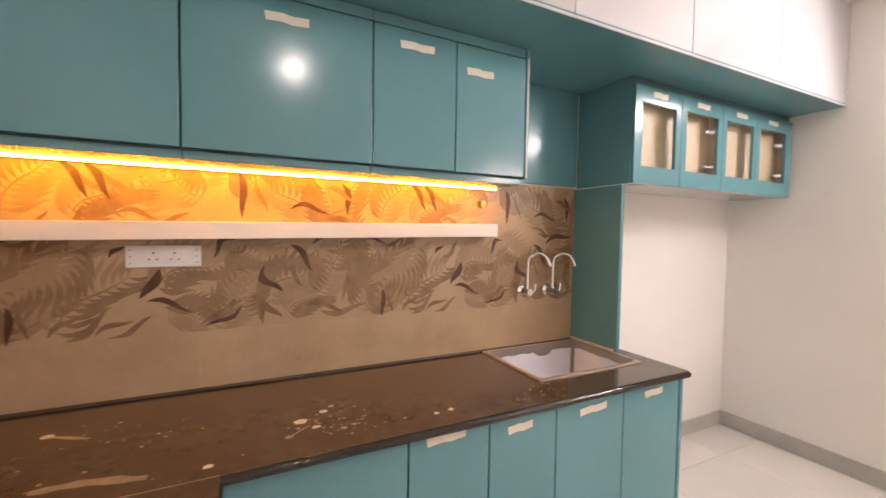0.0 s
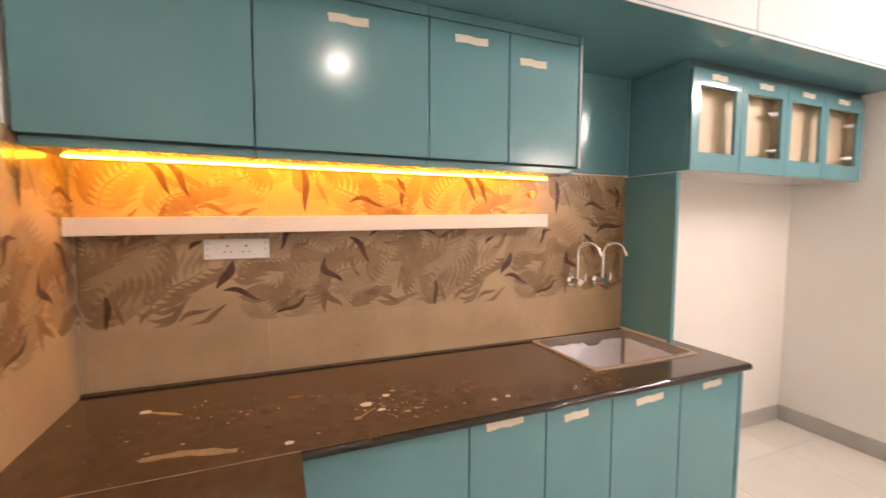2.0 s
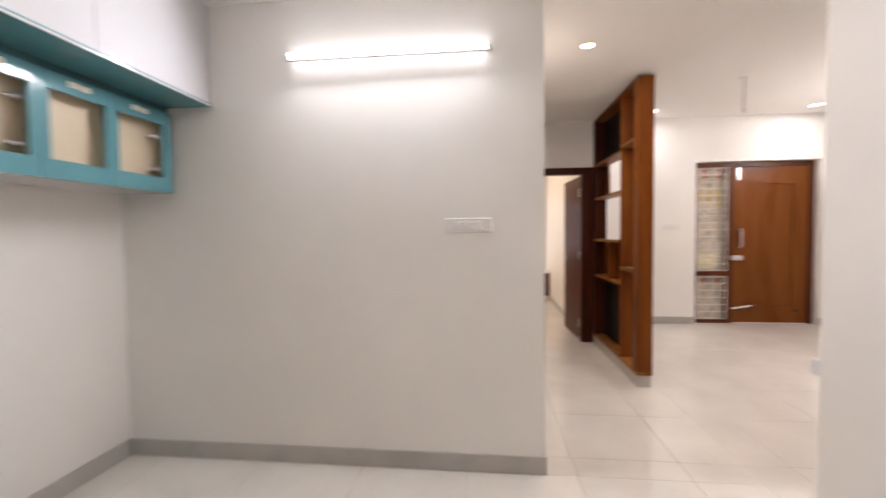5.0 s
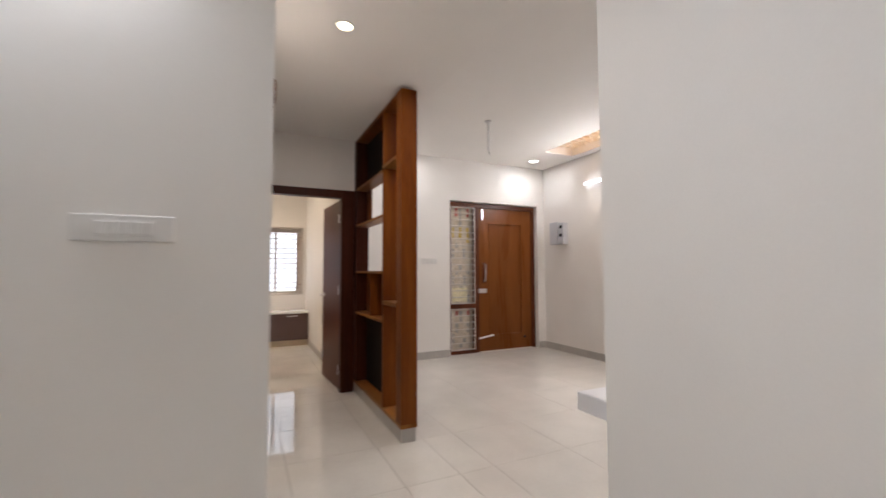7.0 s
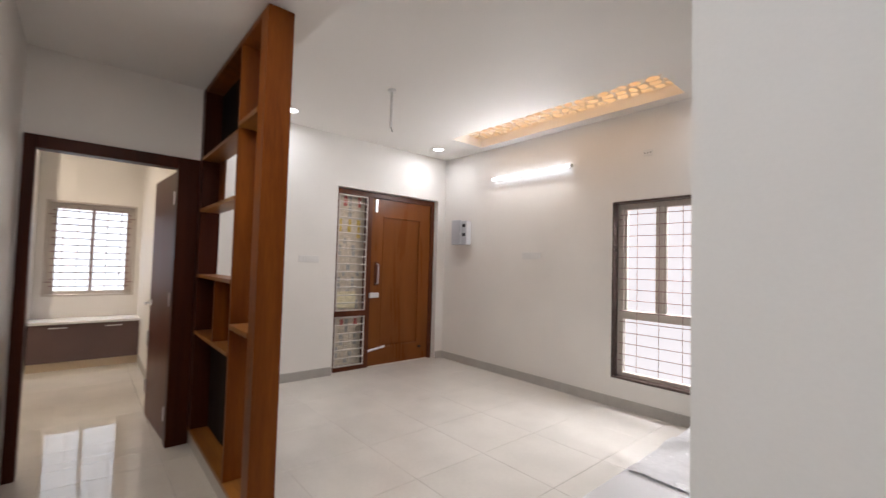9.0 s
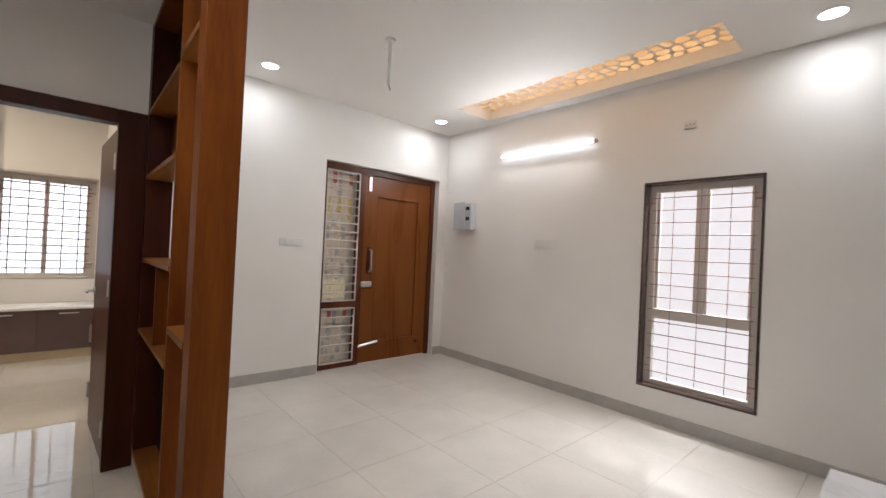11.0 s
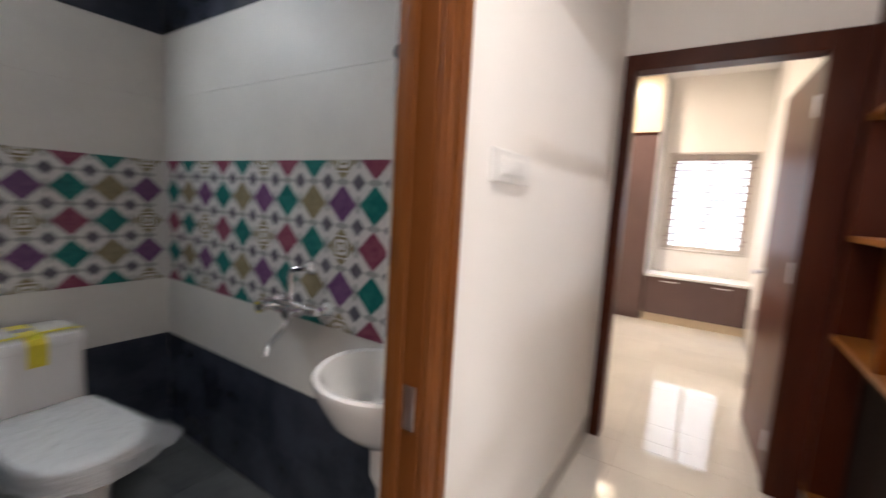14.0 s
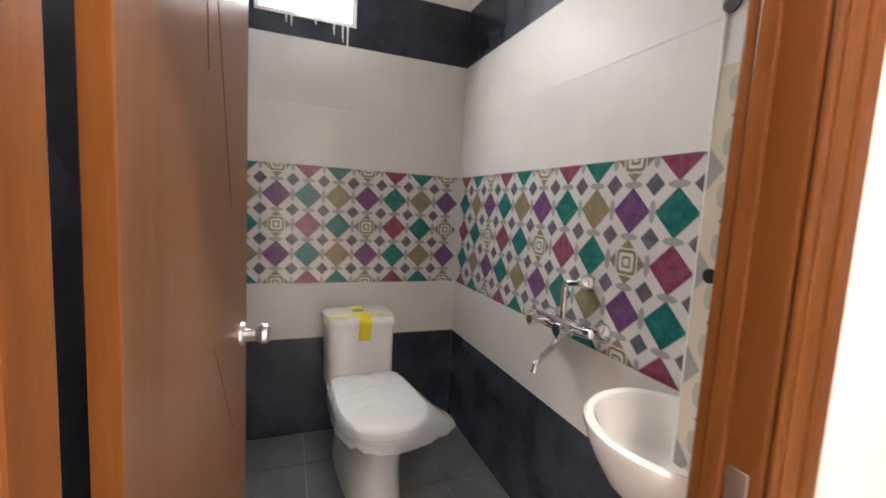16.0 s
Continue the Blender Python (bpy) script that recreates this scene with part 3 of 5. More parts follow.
# loft cupboards
for a, b in ((-0.597, -0.15), (-0.15, 0.52), (0.52, 1.19), (1.19, 1.855), (1.855, 2.56), (2.56, 3.289)):
    u = thing("loft_cabinet", ((a + b) / 2, 1.55, 2.141), "white gloss loft cupboard above the teal cabinets", "cabinet", "loft cupboards")
    part("body", bx((a + 0.001, 1.289, 2.159), (b - 0.001, KY - 0.004, LOW)), CREAM, u)
    part("door", bx((a + 0.002, 1.267, 2.158), (b - 0.002, 1.287, LOW - 0.003), 0.002, 2), LOFT, u)
    part("bottom_board", bx((a, 1.267, 2.140), (b, KY - 0.004, 2.158), 0.0008), TEAL, u, "teal gloss underside")
    part("bottom_lipping", bx((a, 1.261, 2.138), (b, 1.2665, 2.149)), LOFT, u, "white edge strip")

sh = thing("wall_shelf", (0.3, 1.81, 1.345), "white floating shelf on the tiled wall", "shelf")
bm = bx((-0.588, 1.783, 1.360), (1.235, KY - 0.0105, 1.420), 0.002, 2)
for v in bm.verts:
    v.co.z += (v.co.x - 1.235) * 0.014  # the board hangs slightly out of level
part("board", bm, SHELF, sh)


def plate(name, base, u, w, h, label, cat, group="", kind=0):
    """A modular switch plate: frame, inner tray, rockers or socket holes. u: along the wall; the plate faces n."""
    o, u = Vector(base), Vector(u)
    n = u.cross(Vector((0, 0, 1))).normalized()
    p = thing(name, base, label, cat, group)

    def slab(u0, u1, z0, z1, d0, d1, bev=0.001):
        a, b = o + u * u0 + Vector((0, 0, z0)) + n * d0, o + u * u1 + Vector((0, 0, z1)) + n * d1
        return bx(a, b, bev, 2)
    part("frame", slab(-w / 2, w / 2, -h / 2, h / 2, 0.0, 0.011, 0.004), PLASTIC, p)
    tray = part("tray", slab(-w * 0.30, w * 0.30, -h * 0.3, h * 0.3, 0.0112, 0.014), PLASTIC, p)
    if kind == 0:
        k = max(3, int(w / 0.045))
        for i in range(k):
            c = (i + 0.5) / k * w * 0.58 - w * 0.29
            part("rocker", slab(c - w * 0.25 / k, c + w * 0.25 / k, -h * 0.24, h * 0.24, 0.0142, 0.018, 0.0015), PLASTIC, tray)
    else:
        for c in (-w * 0.14, w * 0.14):
            s = part("socket", slab(c - w * 0.12, c + w * 0.12, -h * 0.25, h * 0.25, 0.0142, 0.0158), PLASTIC, tray)
            for du, dz in ((0, 0.012), (-0.011, -0.010), (0.011, -0.010)):
                q = o + u * (c + du) + Vector((0, 0, dz)) + n * 0.0159
                part("hole", tube([q, q + n * 0.0006], 0.0036 if dz > 0 else 0.0028, 8), BLACK, s)
        for du in (-0.44, 0.44):
            for dz in (-0.3, 0, 0.3):
                q = o + u * (w * du) + Vector((0, 0, h * dz)) + n * 0.0112
                part("screw_hole", tube([q, q + n * 0.0006], 0.003, 8), PLASTIC_GREY, p)
    return p


plate("socket_plate", (-0.104, KY - 0.0095, 1.280), (1, 0, 0), 0.222, 0.076, "white double socket plate on the leaf-print tiles", "socket", kind=1)
plate("socket_plate", (1.335, KY - 0.0205, 1.926), (1, 0, 0), 0.09, 0.085, "white square socket plate on the teal board", "socket", kind=1)
plate("switch_plate", (KX - 0.001, -0.262, 1.415), (0, -1, 0), 0.26, 0.082, "white switch plate on the wall under the tube light", "switch", "wall switch plates")
plate("switch_plate", (4.843, CY - 0.001, 1.435), (1, 0, 0), 0.265, 0.09, "white switch plate beside the bathroom door", "switch", "wall switch plates")
plate("switch_plate", (EX - 0.001, -3.045, 1.43), (0, -1, 0), 0.25, 0.08, "white switch plate beside the main door", "switch", "wall switch plates")
plate("switch_plate", (5.702, SY + 0.001, 1.545), (-1, 0, 0), 0.28, 0.085, "white switch plate on the hall wall", "switch", "wall switch plates")


def tube_lamp(p0, p1, out, label):
    a, b, n = Vector(p0), Vector(p1), Vector(out)
    t = thing("tube_light", (a + b) / 2, label, "tube light", "tube lights")
    d = (b - a).normalized()
    lo = a + n * 0.0 - Vector((0, 0, 0.014))
    part("batten", bx(lo, b + n * 0.022 + Vector((0, 0, 0.014)), 0.004, 2), PLASTIC, t)
    c = n * 0.036
    part("tube", tube([a + c + d * 0.02, b + c - d * 0.02], 0.018, 14), TUBE, t, "glowing cool white tube", True)
    for e, s in ((a, 1), (b, -1)):
        part("end_cap", tube([e + c, e + c + d * s * 0.022], 0.0205, 14), PLASTIC, t, smooth=True)
    return t


tube_lamp((KX - 0.001, 0.777, 2.393), (KX - 0.001, -0.393, 2.393), (-1, 0, 0), "lit white tube light on the kitchen wall")
tube_lamp((6.362, SY + 0.001, 2.573), (5.14, SY + 0.001, 2.573), (0, 1, 0), "lit white tube light on the hall wall")


def downlight(x, y, z, r, glow, label):
    d = thing("ceiling_downlight", (x, y, z), label, "downlight", "ceiling downlights")
    part("trim_ring", loft([[(x + q * math.cos(k * math.pi / 14), y + q * math.sin(k * math.pi / 14), z - h) for k in range(28)] for q, h in ((r * 1.28, 0.0), (r * 1.26, 0.006), (r * 1.02, 0.008), (r, 0.004))], False), PLASTIC, d, smooth=True)
    part("diffuser", tube([(x, y, z - 0.004), (x, y, z - 0.001)], r, 28), glow, d, "glowing round diffuser")


for dx, dy in HALL_DOWNLIGHTS:
    downlight(dx, dy, HIGH, 0.07, DISC, "lit round downlight in the hall ceiling")
downlight(0.56, -0.72, LOW, 0.05, DISC_SOFT, "lit round downlight in the kitchen ceiling")
downlight(4.10, -1.10, LOW, 0.045, DISC_WARM, "small warm downlight in the passage ceiling")
downlight(8.45, -0.2, HIGH, 0.06, DISC_WARM, "warm downlight in the bedroom ceiling")

# dust and plaster on the counter
rng = random.Random(4)


def crumb(x, y, z, s, flat, mat, name, label, cat):
    bm = bmesh.new()
    n = rng.randint(7, 10)
    ring = [(x + s * (0.6 + 0.5 * rng.random()) * math.cos(2 * math.pi * k / n), y + 0.75 * s * (0.6 + 0.5 * rng.random()) * math.sin(2 * math.pi * k / n)) for k in range(n)]
    lo = [bm.verts.new((px, py, z)) for px, py in ring]
    hi = [bm.verts.new((x + (px - x) * 0.8, y + (py - y) * 0.8, z + flat)) for px, py in ring]
    for k in range(n):
        bm.faces.new((lo[k], lo[(k + 1) % n], hi[(k + 1) % n], hi[k]))
    bm.faces.new(hi)
    return single(name, fix(bm), mat, label, cat)


for x, y in ((0.70, 1.330), (0.756, 1.337)):
    crumb(x, y, 0.7874, 0.011, 0.003, CHIP, "plaster_chip", "white chip of plaster lying on the granite", "debris")
for x, y, s in ((0.29, 1.455, 0.026), (0.37, 1.50, 0.018), (0.405, 1.36, 0.014), (0.33, 1.40, 0.016), (-0.36, 1.655, 0.024), (0.05, 1.30, 0.017), (0.40, 1.53, 0.012), (0.44, 1.37, 0.012), (0.25, 1.37, 0.014)):
    crumb(x, y, 0.7874, s, 0.0012, CHIP if s > 0.015 else DUST, "plaster_flake", "flat flake of dried plaster on the granite", "debris")
bm = bmesh.new()
for k in range(150):
    cx, cy, sp = ((0.34, 1.44, 0.09), (0.42, 1.36, 0.06), (-0.22, 1.58, 0.10), (1.15, 1.36, 0.08), (0.0, 1.5, 0.3))[k % 5]
    x, y, s = cx + rng.gauss(0, sp), min(1.82, max(1.26, cy + rng.gauss(0, sp * 0.55))), 0.0014 + 0.003 * rng.random() ** 2
    put_box(bm, (x - s, y - s * 0.7, 0.7872), (x + s, y + s * 0.7, 0.7872 + s * 0.4))
single("dust_crumbs", fix(bm), DUST, "scattered cement crumbs on the counter", "debris", kind="stuff")


def smear(points, w, label):
    """A thin dried smear along a line."""
    bm = bmesh.new()
    prev = None
    n = len(points)
    for k, (x, y) in enumerate(points):
        ww = w * (0.35 + 0.65 * math.sin(math.pi * (k + 0.4) / n)) * (0.7 + 0.6 * rng.random())
        cur = [bm.verts.new((x, y - ww, 0.7873)), bm.verts.new((x, y + ww, 0.7873))]
        if prev:
            bm.faces.new((prev[0], cur[0], cur[1], prev[1]))
        prev = cur
    return single("cement_smear", bm, DUST, label, "stain")


smear([(-0.30 + 0.028 * k, 1.345 - 0.0006 * k * k + 0.008 * rng.random()) for k in range(9)], 0.018, "dried cement smear on the granite")
smear([(-0.37 + 0.02 * k, 1.66 - 0.011 * k) for k in range(7)], 0.008, "thin dried cement smear on the granite")
smear([(0.24 + 0.015 * k, 1.36 + 0.012 * k) for k in range(6)], 0.004, "thin scrape of dried cement on the granite")

# ---- passage: shelf partition ----
PY0, PY1 = -1.792, -1.660
p = thing("shelf_partition", (5.3, -1.66, 0), "tall brown veneer display partition with open shelves and see-through slots", "shelving")
part("plinth", boxes(((4.705, PY0 + 0.01, 0), (6.20, PY1 - 0.01, 0.105))), SKIRT, p, "grey tile plinth")
part("base_board", bx((4.692, PY0, 0.106), (6.20, PY1, 0.135)), WOOD_SHELF, p)
part("end_upright", bx((4.692, PY0, 0.135), (4.80, PY1, 2.70), 0.002, 2), WOOD, p)
part("divider", bx((5.150, PY0 + 0.001, 0.135), (5.173, PY1 - 0.001, 2.668), 0.002, 2), WOOD, p)
# Darker wood than the other uprights: the shadow on it is put into colour.
part("wall_upright", bx((6.10, PY0, 0.135), (6.20, PY1, 2.70), 0.002, 2), FRAME_DARK, p, "upright against the wall, its shadow put into the dark colour")
part("top_board", bx((4.80, PY0, 2.668), (6.10, PY1, 2.70)), WOOD, p)
for z in (1.0, 2.17):
    part("shelf", bx((4.80, PY0 + 0.002, z), (5.150, PY1 + 0.003, z + 0.03)), WOOD_SHELF, p)
for z in (0.84, 1.26, 1.75, 2.14):
    part("shelf", bx((5.173, PY0 + 0.002, z), (6.10, PY1 + 0.003, z + 0.024)), WOOD_SHELF, p)
# Top and bottom cells get the near-black back that paints their shade.
part("back_panel", bx((5.173, PY0 + 0.004, 2.164), (6.10, PY0 + 0.016, 2.668)), WOOD_IN, p, "back panel, cell shade put into its near-black colour")
part("back_panel", bx((5.95, PY0 + 0.004, 1.774), (6.10, PY0 + 0.016, 2.14)), WOOD, p)
part("back_panel", bx((5.173, PY0 + 0.004, 0.864), (6.10, PY0 + 0.016, 1.26)), WOOD, p)
part("back_panel", bx((5.173, PY0 + 0.004, 0.135), (6.10, PY0 + 0.016, 0.84)), WOOD_IN, p, "back panel, cell shade put into its near-black colour")
part("divider", bx((5.56, PY0 + 0.016, 0.864), (5.58, PY1 - 0.003, 1.26)), WOOD, p)


# ---- doors ----
def door_frame(name, outer, inner, d0, d1, axis, mat, label, first=None):
    """Two posts and a head. outer, inner: (low, high, top) along the wall; d0, d1: depth range across it; first: where the first post's face lies, if set back."""
    f = thing(name, (0, 0, 0), label, "door frame", kind="structure")
    o0, o1, ot = outer
    i0, i1, it = inner

    def bar(a0, a1, z0, z1, nm, face=d0):
        a, b = ((a0, face, z0), (a1, d1, z1)) if axis == 0 else ((face, a0, z0), (d1, a1, z1))
        part(nm, bx(a, b, 0.006, 3), mat, f)
    bar(o0, i0, 0, ot, "post", first or d0)
    bar(i1, o1, 0, ot, "post")
    bar(i0, i1, it, ot, "head")
    return f


door_frame("door_frame_1", (-1.668, -0.692, 2.158), (-1.520, -0.752, 2.075), 6.20, 6.31, 1, FRAME_DARK, "dark maroon wooden bedroom door frame")
bf = door_frame("door_frame_2", (3.548, 4.523, 2.12), (3.628, 4.424, 2.04), -0.706, -0.60, 0, FRAME_TEAK, "polished teak bathroom door frame with a moulded edge", -0.678)
for x0, x1 in ((4.490, 4.528),):
    part("moulding", bx((x0, -0.720, 0), (x1, -0.700, 2.125), 0.007, 3), FRAME_TEAK, bf)
for x0, x1 in ((4.426, 4.440), (4.446, 4.482)):
    part("moulding", bx((x0, -0.718, 0), (x1, -0.709, 2.05), 0.004, 3), FRAME_TEAK, bf)
part("rebate", bx((4.417, -0.655, 0), (4.4235, -0.626, 2.04), 0.004, 2), FRAME_TEAK, bf)
part("strike_plate", bx((4.4215, -0.690, 0.83), (4.4238, -0.660, 0.93), 0.0005), STEEL, bf, "steel strike plate")


def turned(bm, m):
    bmesh.ops.transform(bm, matrix=m, verts=bm.verts[:])
    return bm


# bathroom door leaf, open inwards
m = Matrix.Translation((3.641, -0.495, 0)) @ Matrix.Rotation(radians(83.6), 4, "Z")
leaf = thing("door_1", (3.68, -0.2, 0.012), "brown flush bathroom door standing open, with a steel knob", "door", kind="structure")
body = part("leaf", turned(bx((0, 0, 0.012), (0.672, 0.033, 2.03), 0.002, 2), m), LEAF_DOOR, leaf)
part("edge_lipping", turned(bx((-0.004, 0.0, 0.012), (-0.0002, 0.033, 2.03), 0.001), m), FRAME_TEAK, leaf, "orange teak edge strip")
for z0, z1, x0, x1 in ((1.25, 1.75, 0.50, 0.36), (0.72, 0.98, 0.52, 0.36), (1.5, 2.0, 0.33, 0.30)):
    part("groove", turned(tube([(x0, -0.0002, z0), (x1, -0.0002, z1)], 0.0009, 6), m), DOOR_BED, body, "thin scratch line")
kn = part("knob", turned(tube([(0.612, 0, 0.926), (0.612, -0.006, 0.926), (0.612, -0.008, 0.926), (0.612, -0.034, 0.926), (0.612, -0.038, 0.926), (0.612, -0.052, 0.926), (0.612, -0.064, 0.926), (0.612, -0.068, 0.926)],
                              [0.031, 0.030, 0.012, 0.012, 0.020, 0.027, 0.024, 0.012], 20), m), STEEL, leaf, "brushed steel knob", True)
# bedroom door leaf, open against the side wall
m = Matrix.Translation((6.309, -1.524, 0)) @ Matrix.Rotation(radians(3.5), 4, "Z")
leaf = thing("door_2", (6.6, -1.52, 0.012), "dark brown flush bedroom door standing wide open", "door", kind="structure")
part("leaf", turned(bx((0, -0.036, 0.012), (0.765, 0, 2.065), 0.002, 2), m), DOOR_BED, leaf)
hd = part("handle", turned(tube([(0.70, 0.0, 1.0), (0.70, 0.045, 1.0), (0.69, 0.052, 1.0), (0.60, 0.055, 1.0)], 0.009, 12), m), STEEL, leaf, "steel lever handle", True)
part("handle_plate", turned(tube([(0.70, 0.0, 1.0), (0.70, 0.008, 1.0)], 0.026, 18), m), STEEL, leaf, "round steel rose")
for hz in (0.22, 1.08, 1.86):
    part("hinge", turned(tube([(0.003, 0.004, hz - 0.05), (0.003, 0.004, hz + 0.05)], 0.008, 10), m), STEEL, leaf, "steel butt hinge", True)
part("tower_bolt", turned(tube([(0.72, 0.012, 0.62), (0.72, 0.012, 0.75)], 0.008, 10), m), STEEL, leaf, "steel bolt", True)
part("tower_bolt", turned(tube([(0.72, 0.012, 0.22), (0.72, 0.012, 0.33)], 0.008, 10), m), STEEL, leaf, "steel bolt", True)

# ---- hall: main door ----
DX = EX + 0.10
md = thing("door_3", (DX, -4.2, 0), "teak main door with a barred side light, closed", "door", kind="structure")
Y0, Y1, YM = -5.040, -3.400, -3.912
for a, b, z0, z1, nm in ((Y0, Y0 + 0.065, 0, 2.36, "post"), (YM - 0.04, YM + 0.035, 0, 2.29, "mullion"), (Y1 - 0.05, Y1, 0, 2.36, "post"), (Y0 + 0.065, Y1 - 0.05, 2.29, 2.36, "head"),
                         (YM + 0.035, Y1 - 0.05, 0.70, 0.77, "mid_rail"), (YM + 0.035, Y1 - 0.05, 0.0, 0.055, "sill_rail")):
    part(nm, bx((DX - 0.02, a, z0), (DX + 0.09, b, z1), 0.004, 2), MAROON, md)
la, lb = Y0 + 0.067, YM - 0.042
leaf = part("leaf", boxes(((DX, la, 0.01), (DX + 0.04, la + 0.19, 2.288)), ((DX, lb - 0.19, 0.01), (DX + 0.04, lb, 2.288)), ((DX, la + 0.19, 0.01), (DX + 0.04, lb - 0.19, 0.25)), ((DX, la + 0.19, 2.05), (DX + 0.04, lb - 0.19, 2.288))), DOOR_MAIN, md)
part("panel", bx((DX + 0.014, la + 0.19, 0.25), (DX + 0.03, lb - 0.19, 2.05)), DOOR_MAIN, leaf)
for a, b, z0, z1 in ((la + 0.186, la + 0.206, 0.245, 2.055), (lb - 0.206, lb - 0.186, 0.245, 2.055)):
    part("moulding", bx((DX - 0.004, a, z0), (DX + 0.012, b, z1), 0.004, 2), DOOR_MAIN, leaf)
for z in (0.245, 2.036):
    part("moulding", bx((DX - 0.004, la + 0.206, z), (DX + 0.012, lb - 0.206, z + 0.02), 0.004, 2), DOOR_MAIN, leaf)
part("handle", tube([(DX, lb - 0.10, 1.12), (DX - 0.045, lb - 0.10, 1.13), (DX - 0.045, lb - 0.10, 1.38), (DX, lb - 0.10, 1.39)], 0.012, 10), STEEL, leaf, "steel pull handle", True)
part("handle_backing", bx((DX - 0.006, lb - 0.135, 1.09), (DX, lb - 0.065, 1.42), 0.003, 2), MAROON, leaf)
part("lock_case", bx((DX - 0.04, lb - 0.13, 0.93), (DX, lb + 0.02, 1.00), 0.012, 3), STEEL, leaf, "steel night latch")
part("tower_bolt", bx((DX - 0.015, lb - 0.085, 2.10), (DX, lb - 0.050, 2.27), 0.006, 2), STEEL, leaf, "steel top bolt")
part("floor_bolt", tube([(DX - 0.012, lb - 0.26, 0.255), (DX - 0.012, lb + 0.01, 0.215)], 0.015, 10), STEEL, leaf, "steel aldrop bolt", True)
part("door_stop", tube([(DX - 0.025, la + 0.15, 0.19), (DX, la + 0.15, 0.19)], 0.018, 12), BLACK, leaf, "black rubber stop", True)
part("threshold", bx((DX - 0.02, la, 0.0), (DX + 0.09, lb, 0.009)), TAPE, md, "cream threshold strip")
ga, gb = YM + 0.037, Y1 - 0.052
for z0, z1 in ((0.775, 2.285), (0.06, 0.695)):
    gf = part("grill_frame", boxes(((DX - 0.024, ga, z0), (DX - 0.012, ga + 0.014, z1)), ((DX - 0.024, gb - 0.014, z0), (DX - 0.012, gb, z1)), ((DX - 0.024, ga, z0), (DX - 0.012, gb, z0 + 0.014)), ((DX - 0.024, ga, z1 - 0.014), (DX - 0.012, gb, z1))), GRILL_LIGHT, md, "ivory steel grill frame")
    k = round((z1 - z0) / 0.098)
    for i in range(1, k):
        z = z0 + (z1 - z0) * i / k
        part("grill_bar", tube([(DX - 0.018, ga + 0.01, z), (DX - 0.018, gb - 0.01, z)], 0.0075, 8), GRILL_LIGHT, gf, smooth=True)
    pane = part("pane", bx((DX + 0.05, ga, z0), (DX + 0.055, gb, z1), 0), CLEAR, md)
    pane.visible_shadow = False
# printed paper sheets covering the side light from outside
# Faint emission puts light on the paper into its material.
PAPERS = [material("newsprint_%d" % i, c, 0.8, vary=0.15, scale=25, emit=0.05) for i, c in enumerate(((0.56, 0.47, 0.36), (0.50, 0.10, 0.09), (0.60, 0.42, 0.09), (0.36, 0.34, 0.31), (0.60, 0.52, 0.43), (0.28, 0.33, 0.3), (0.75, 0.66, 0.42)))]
paper = thing("newspaper_sheet", (DX + 0.1, -3.6, 0.06), "printed newspaper sheets pasted over the side light", "paper")
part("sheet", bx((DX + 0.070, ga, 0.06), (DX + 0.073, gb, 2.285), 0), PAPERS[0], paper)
prng = random.Random(8)
z = 0.09
while z < 2.235:
    h = prng.uniform(0.05, 0.085)
    y, col = ga + 0.06, 0
    while y < gb - 0.03:
        w = 0.052
        tint = (1, 4, 3, 1, 4, 0)[col % 6] if z > 1.95 or 0.52 < z < 0.7 else (2, 0, 2, 4)[col % 4] if z > 1.7 else (0, 4, 3, 4, 0, 3)[(col + int(z * 7)) % 6]
        if prng.random() < 0.8:
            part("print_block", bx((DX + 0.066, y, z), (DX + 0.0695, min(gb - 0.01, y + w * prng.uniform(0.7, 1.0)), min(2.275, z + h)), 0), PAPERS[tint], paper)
        y += w + 0.016
        col += 1
    z += h + 0.014
# Pale patch: bright yellow light on the paper put into its colour.
part("sunlit_sheet", bx((DX + 0.060, ga + 0.10, 0.80), (DX + 0.0635, gb - 0.02, 1.02), 0), PAPERS[6], paper, "paler patch painting bright yellow light on the newsprint")

# meter box
mb = thing("meter_box", (6.98, SY + 0.05, 1.70), "grey electric distribution box on the wall, with a shut door", "meter box")
part("case", bx((6.775, SY + 0.001, 1.70), (7.075, SY + 0.095, 2.04), 0.006, 2), METER, mb)
dr = part("door", bx((6.88, SY + 0.096, 1.705), (7.073, SY + 0.11, 2.057), 0.004, 2), METER, mb)
for z in (1.95, 1.82):
    part("breaker_window", bx((6.795, SY + 0.096, z), (6.86, SY + 0.100, z + 0.045)), METER_WINDOW, mb, "dark breaker window")
part("latch", bx((6.885, SY + 0.111, 1.84), (6.90, SY + 0.118, 1.88)), STEEL, dr)
single("junction_plate", bx((4.27, SY + 0.001, 2.535), (4.36, SY + 0.012, 2.60), 0.004, 2), PLASTIC, "white junction plate high on the wall", "junction box")
for dx in (4.288, 4.315, 4.342):
    single("junction_hole", tube([(dx, SY + 0.0123, 2.567), (dx, SY + 0.0130, 2.567)], 0.007, 10), PLASTIC_GREY, "grey knockout on the junction plate", "junction box")

# ceiling slot with amber panel behind a cut-out lattice
cove = thing("ceiling_light_panel", (5.19, -4.745, 3.1), "amber glowing ceiling panel behind a white pebble-pattern lattice", "ceiling light")
part("glow_panel", bx((CX0, CY0, 3.275), (CX1, CY1, 3.28), 0), COVE, cove, "amber backlit panel")
bm = bmesh.new()
crng = random.Random(11)
nx, ny = 21, 5
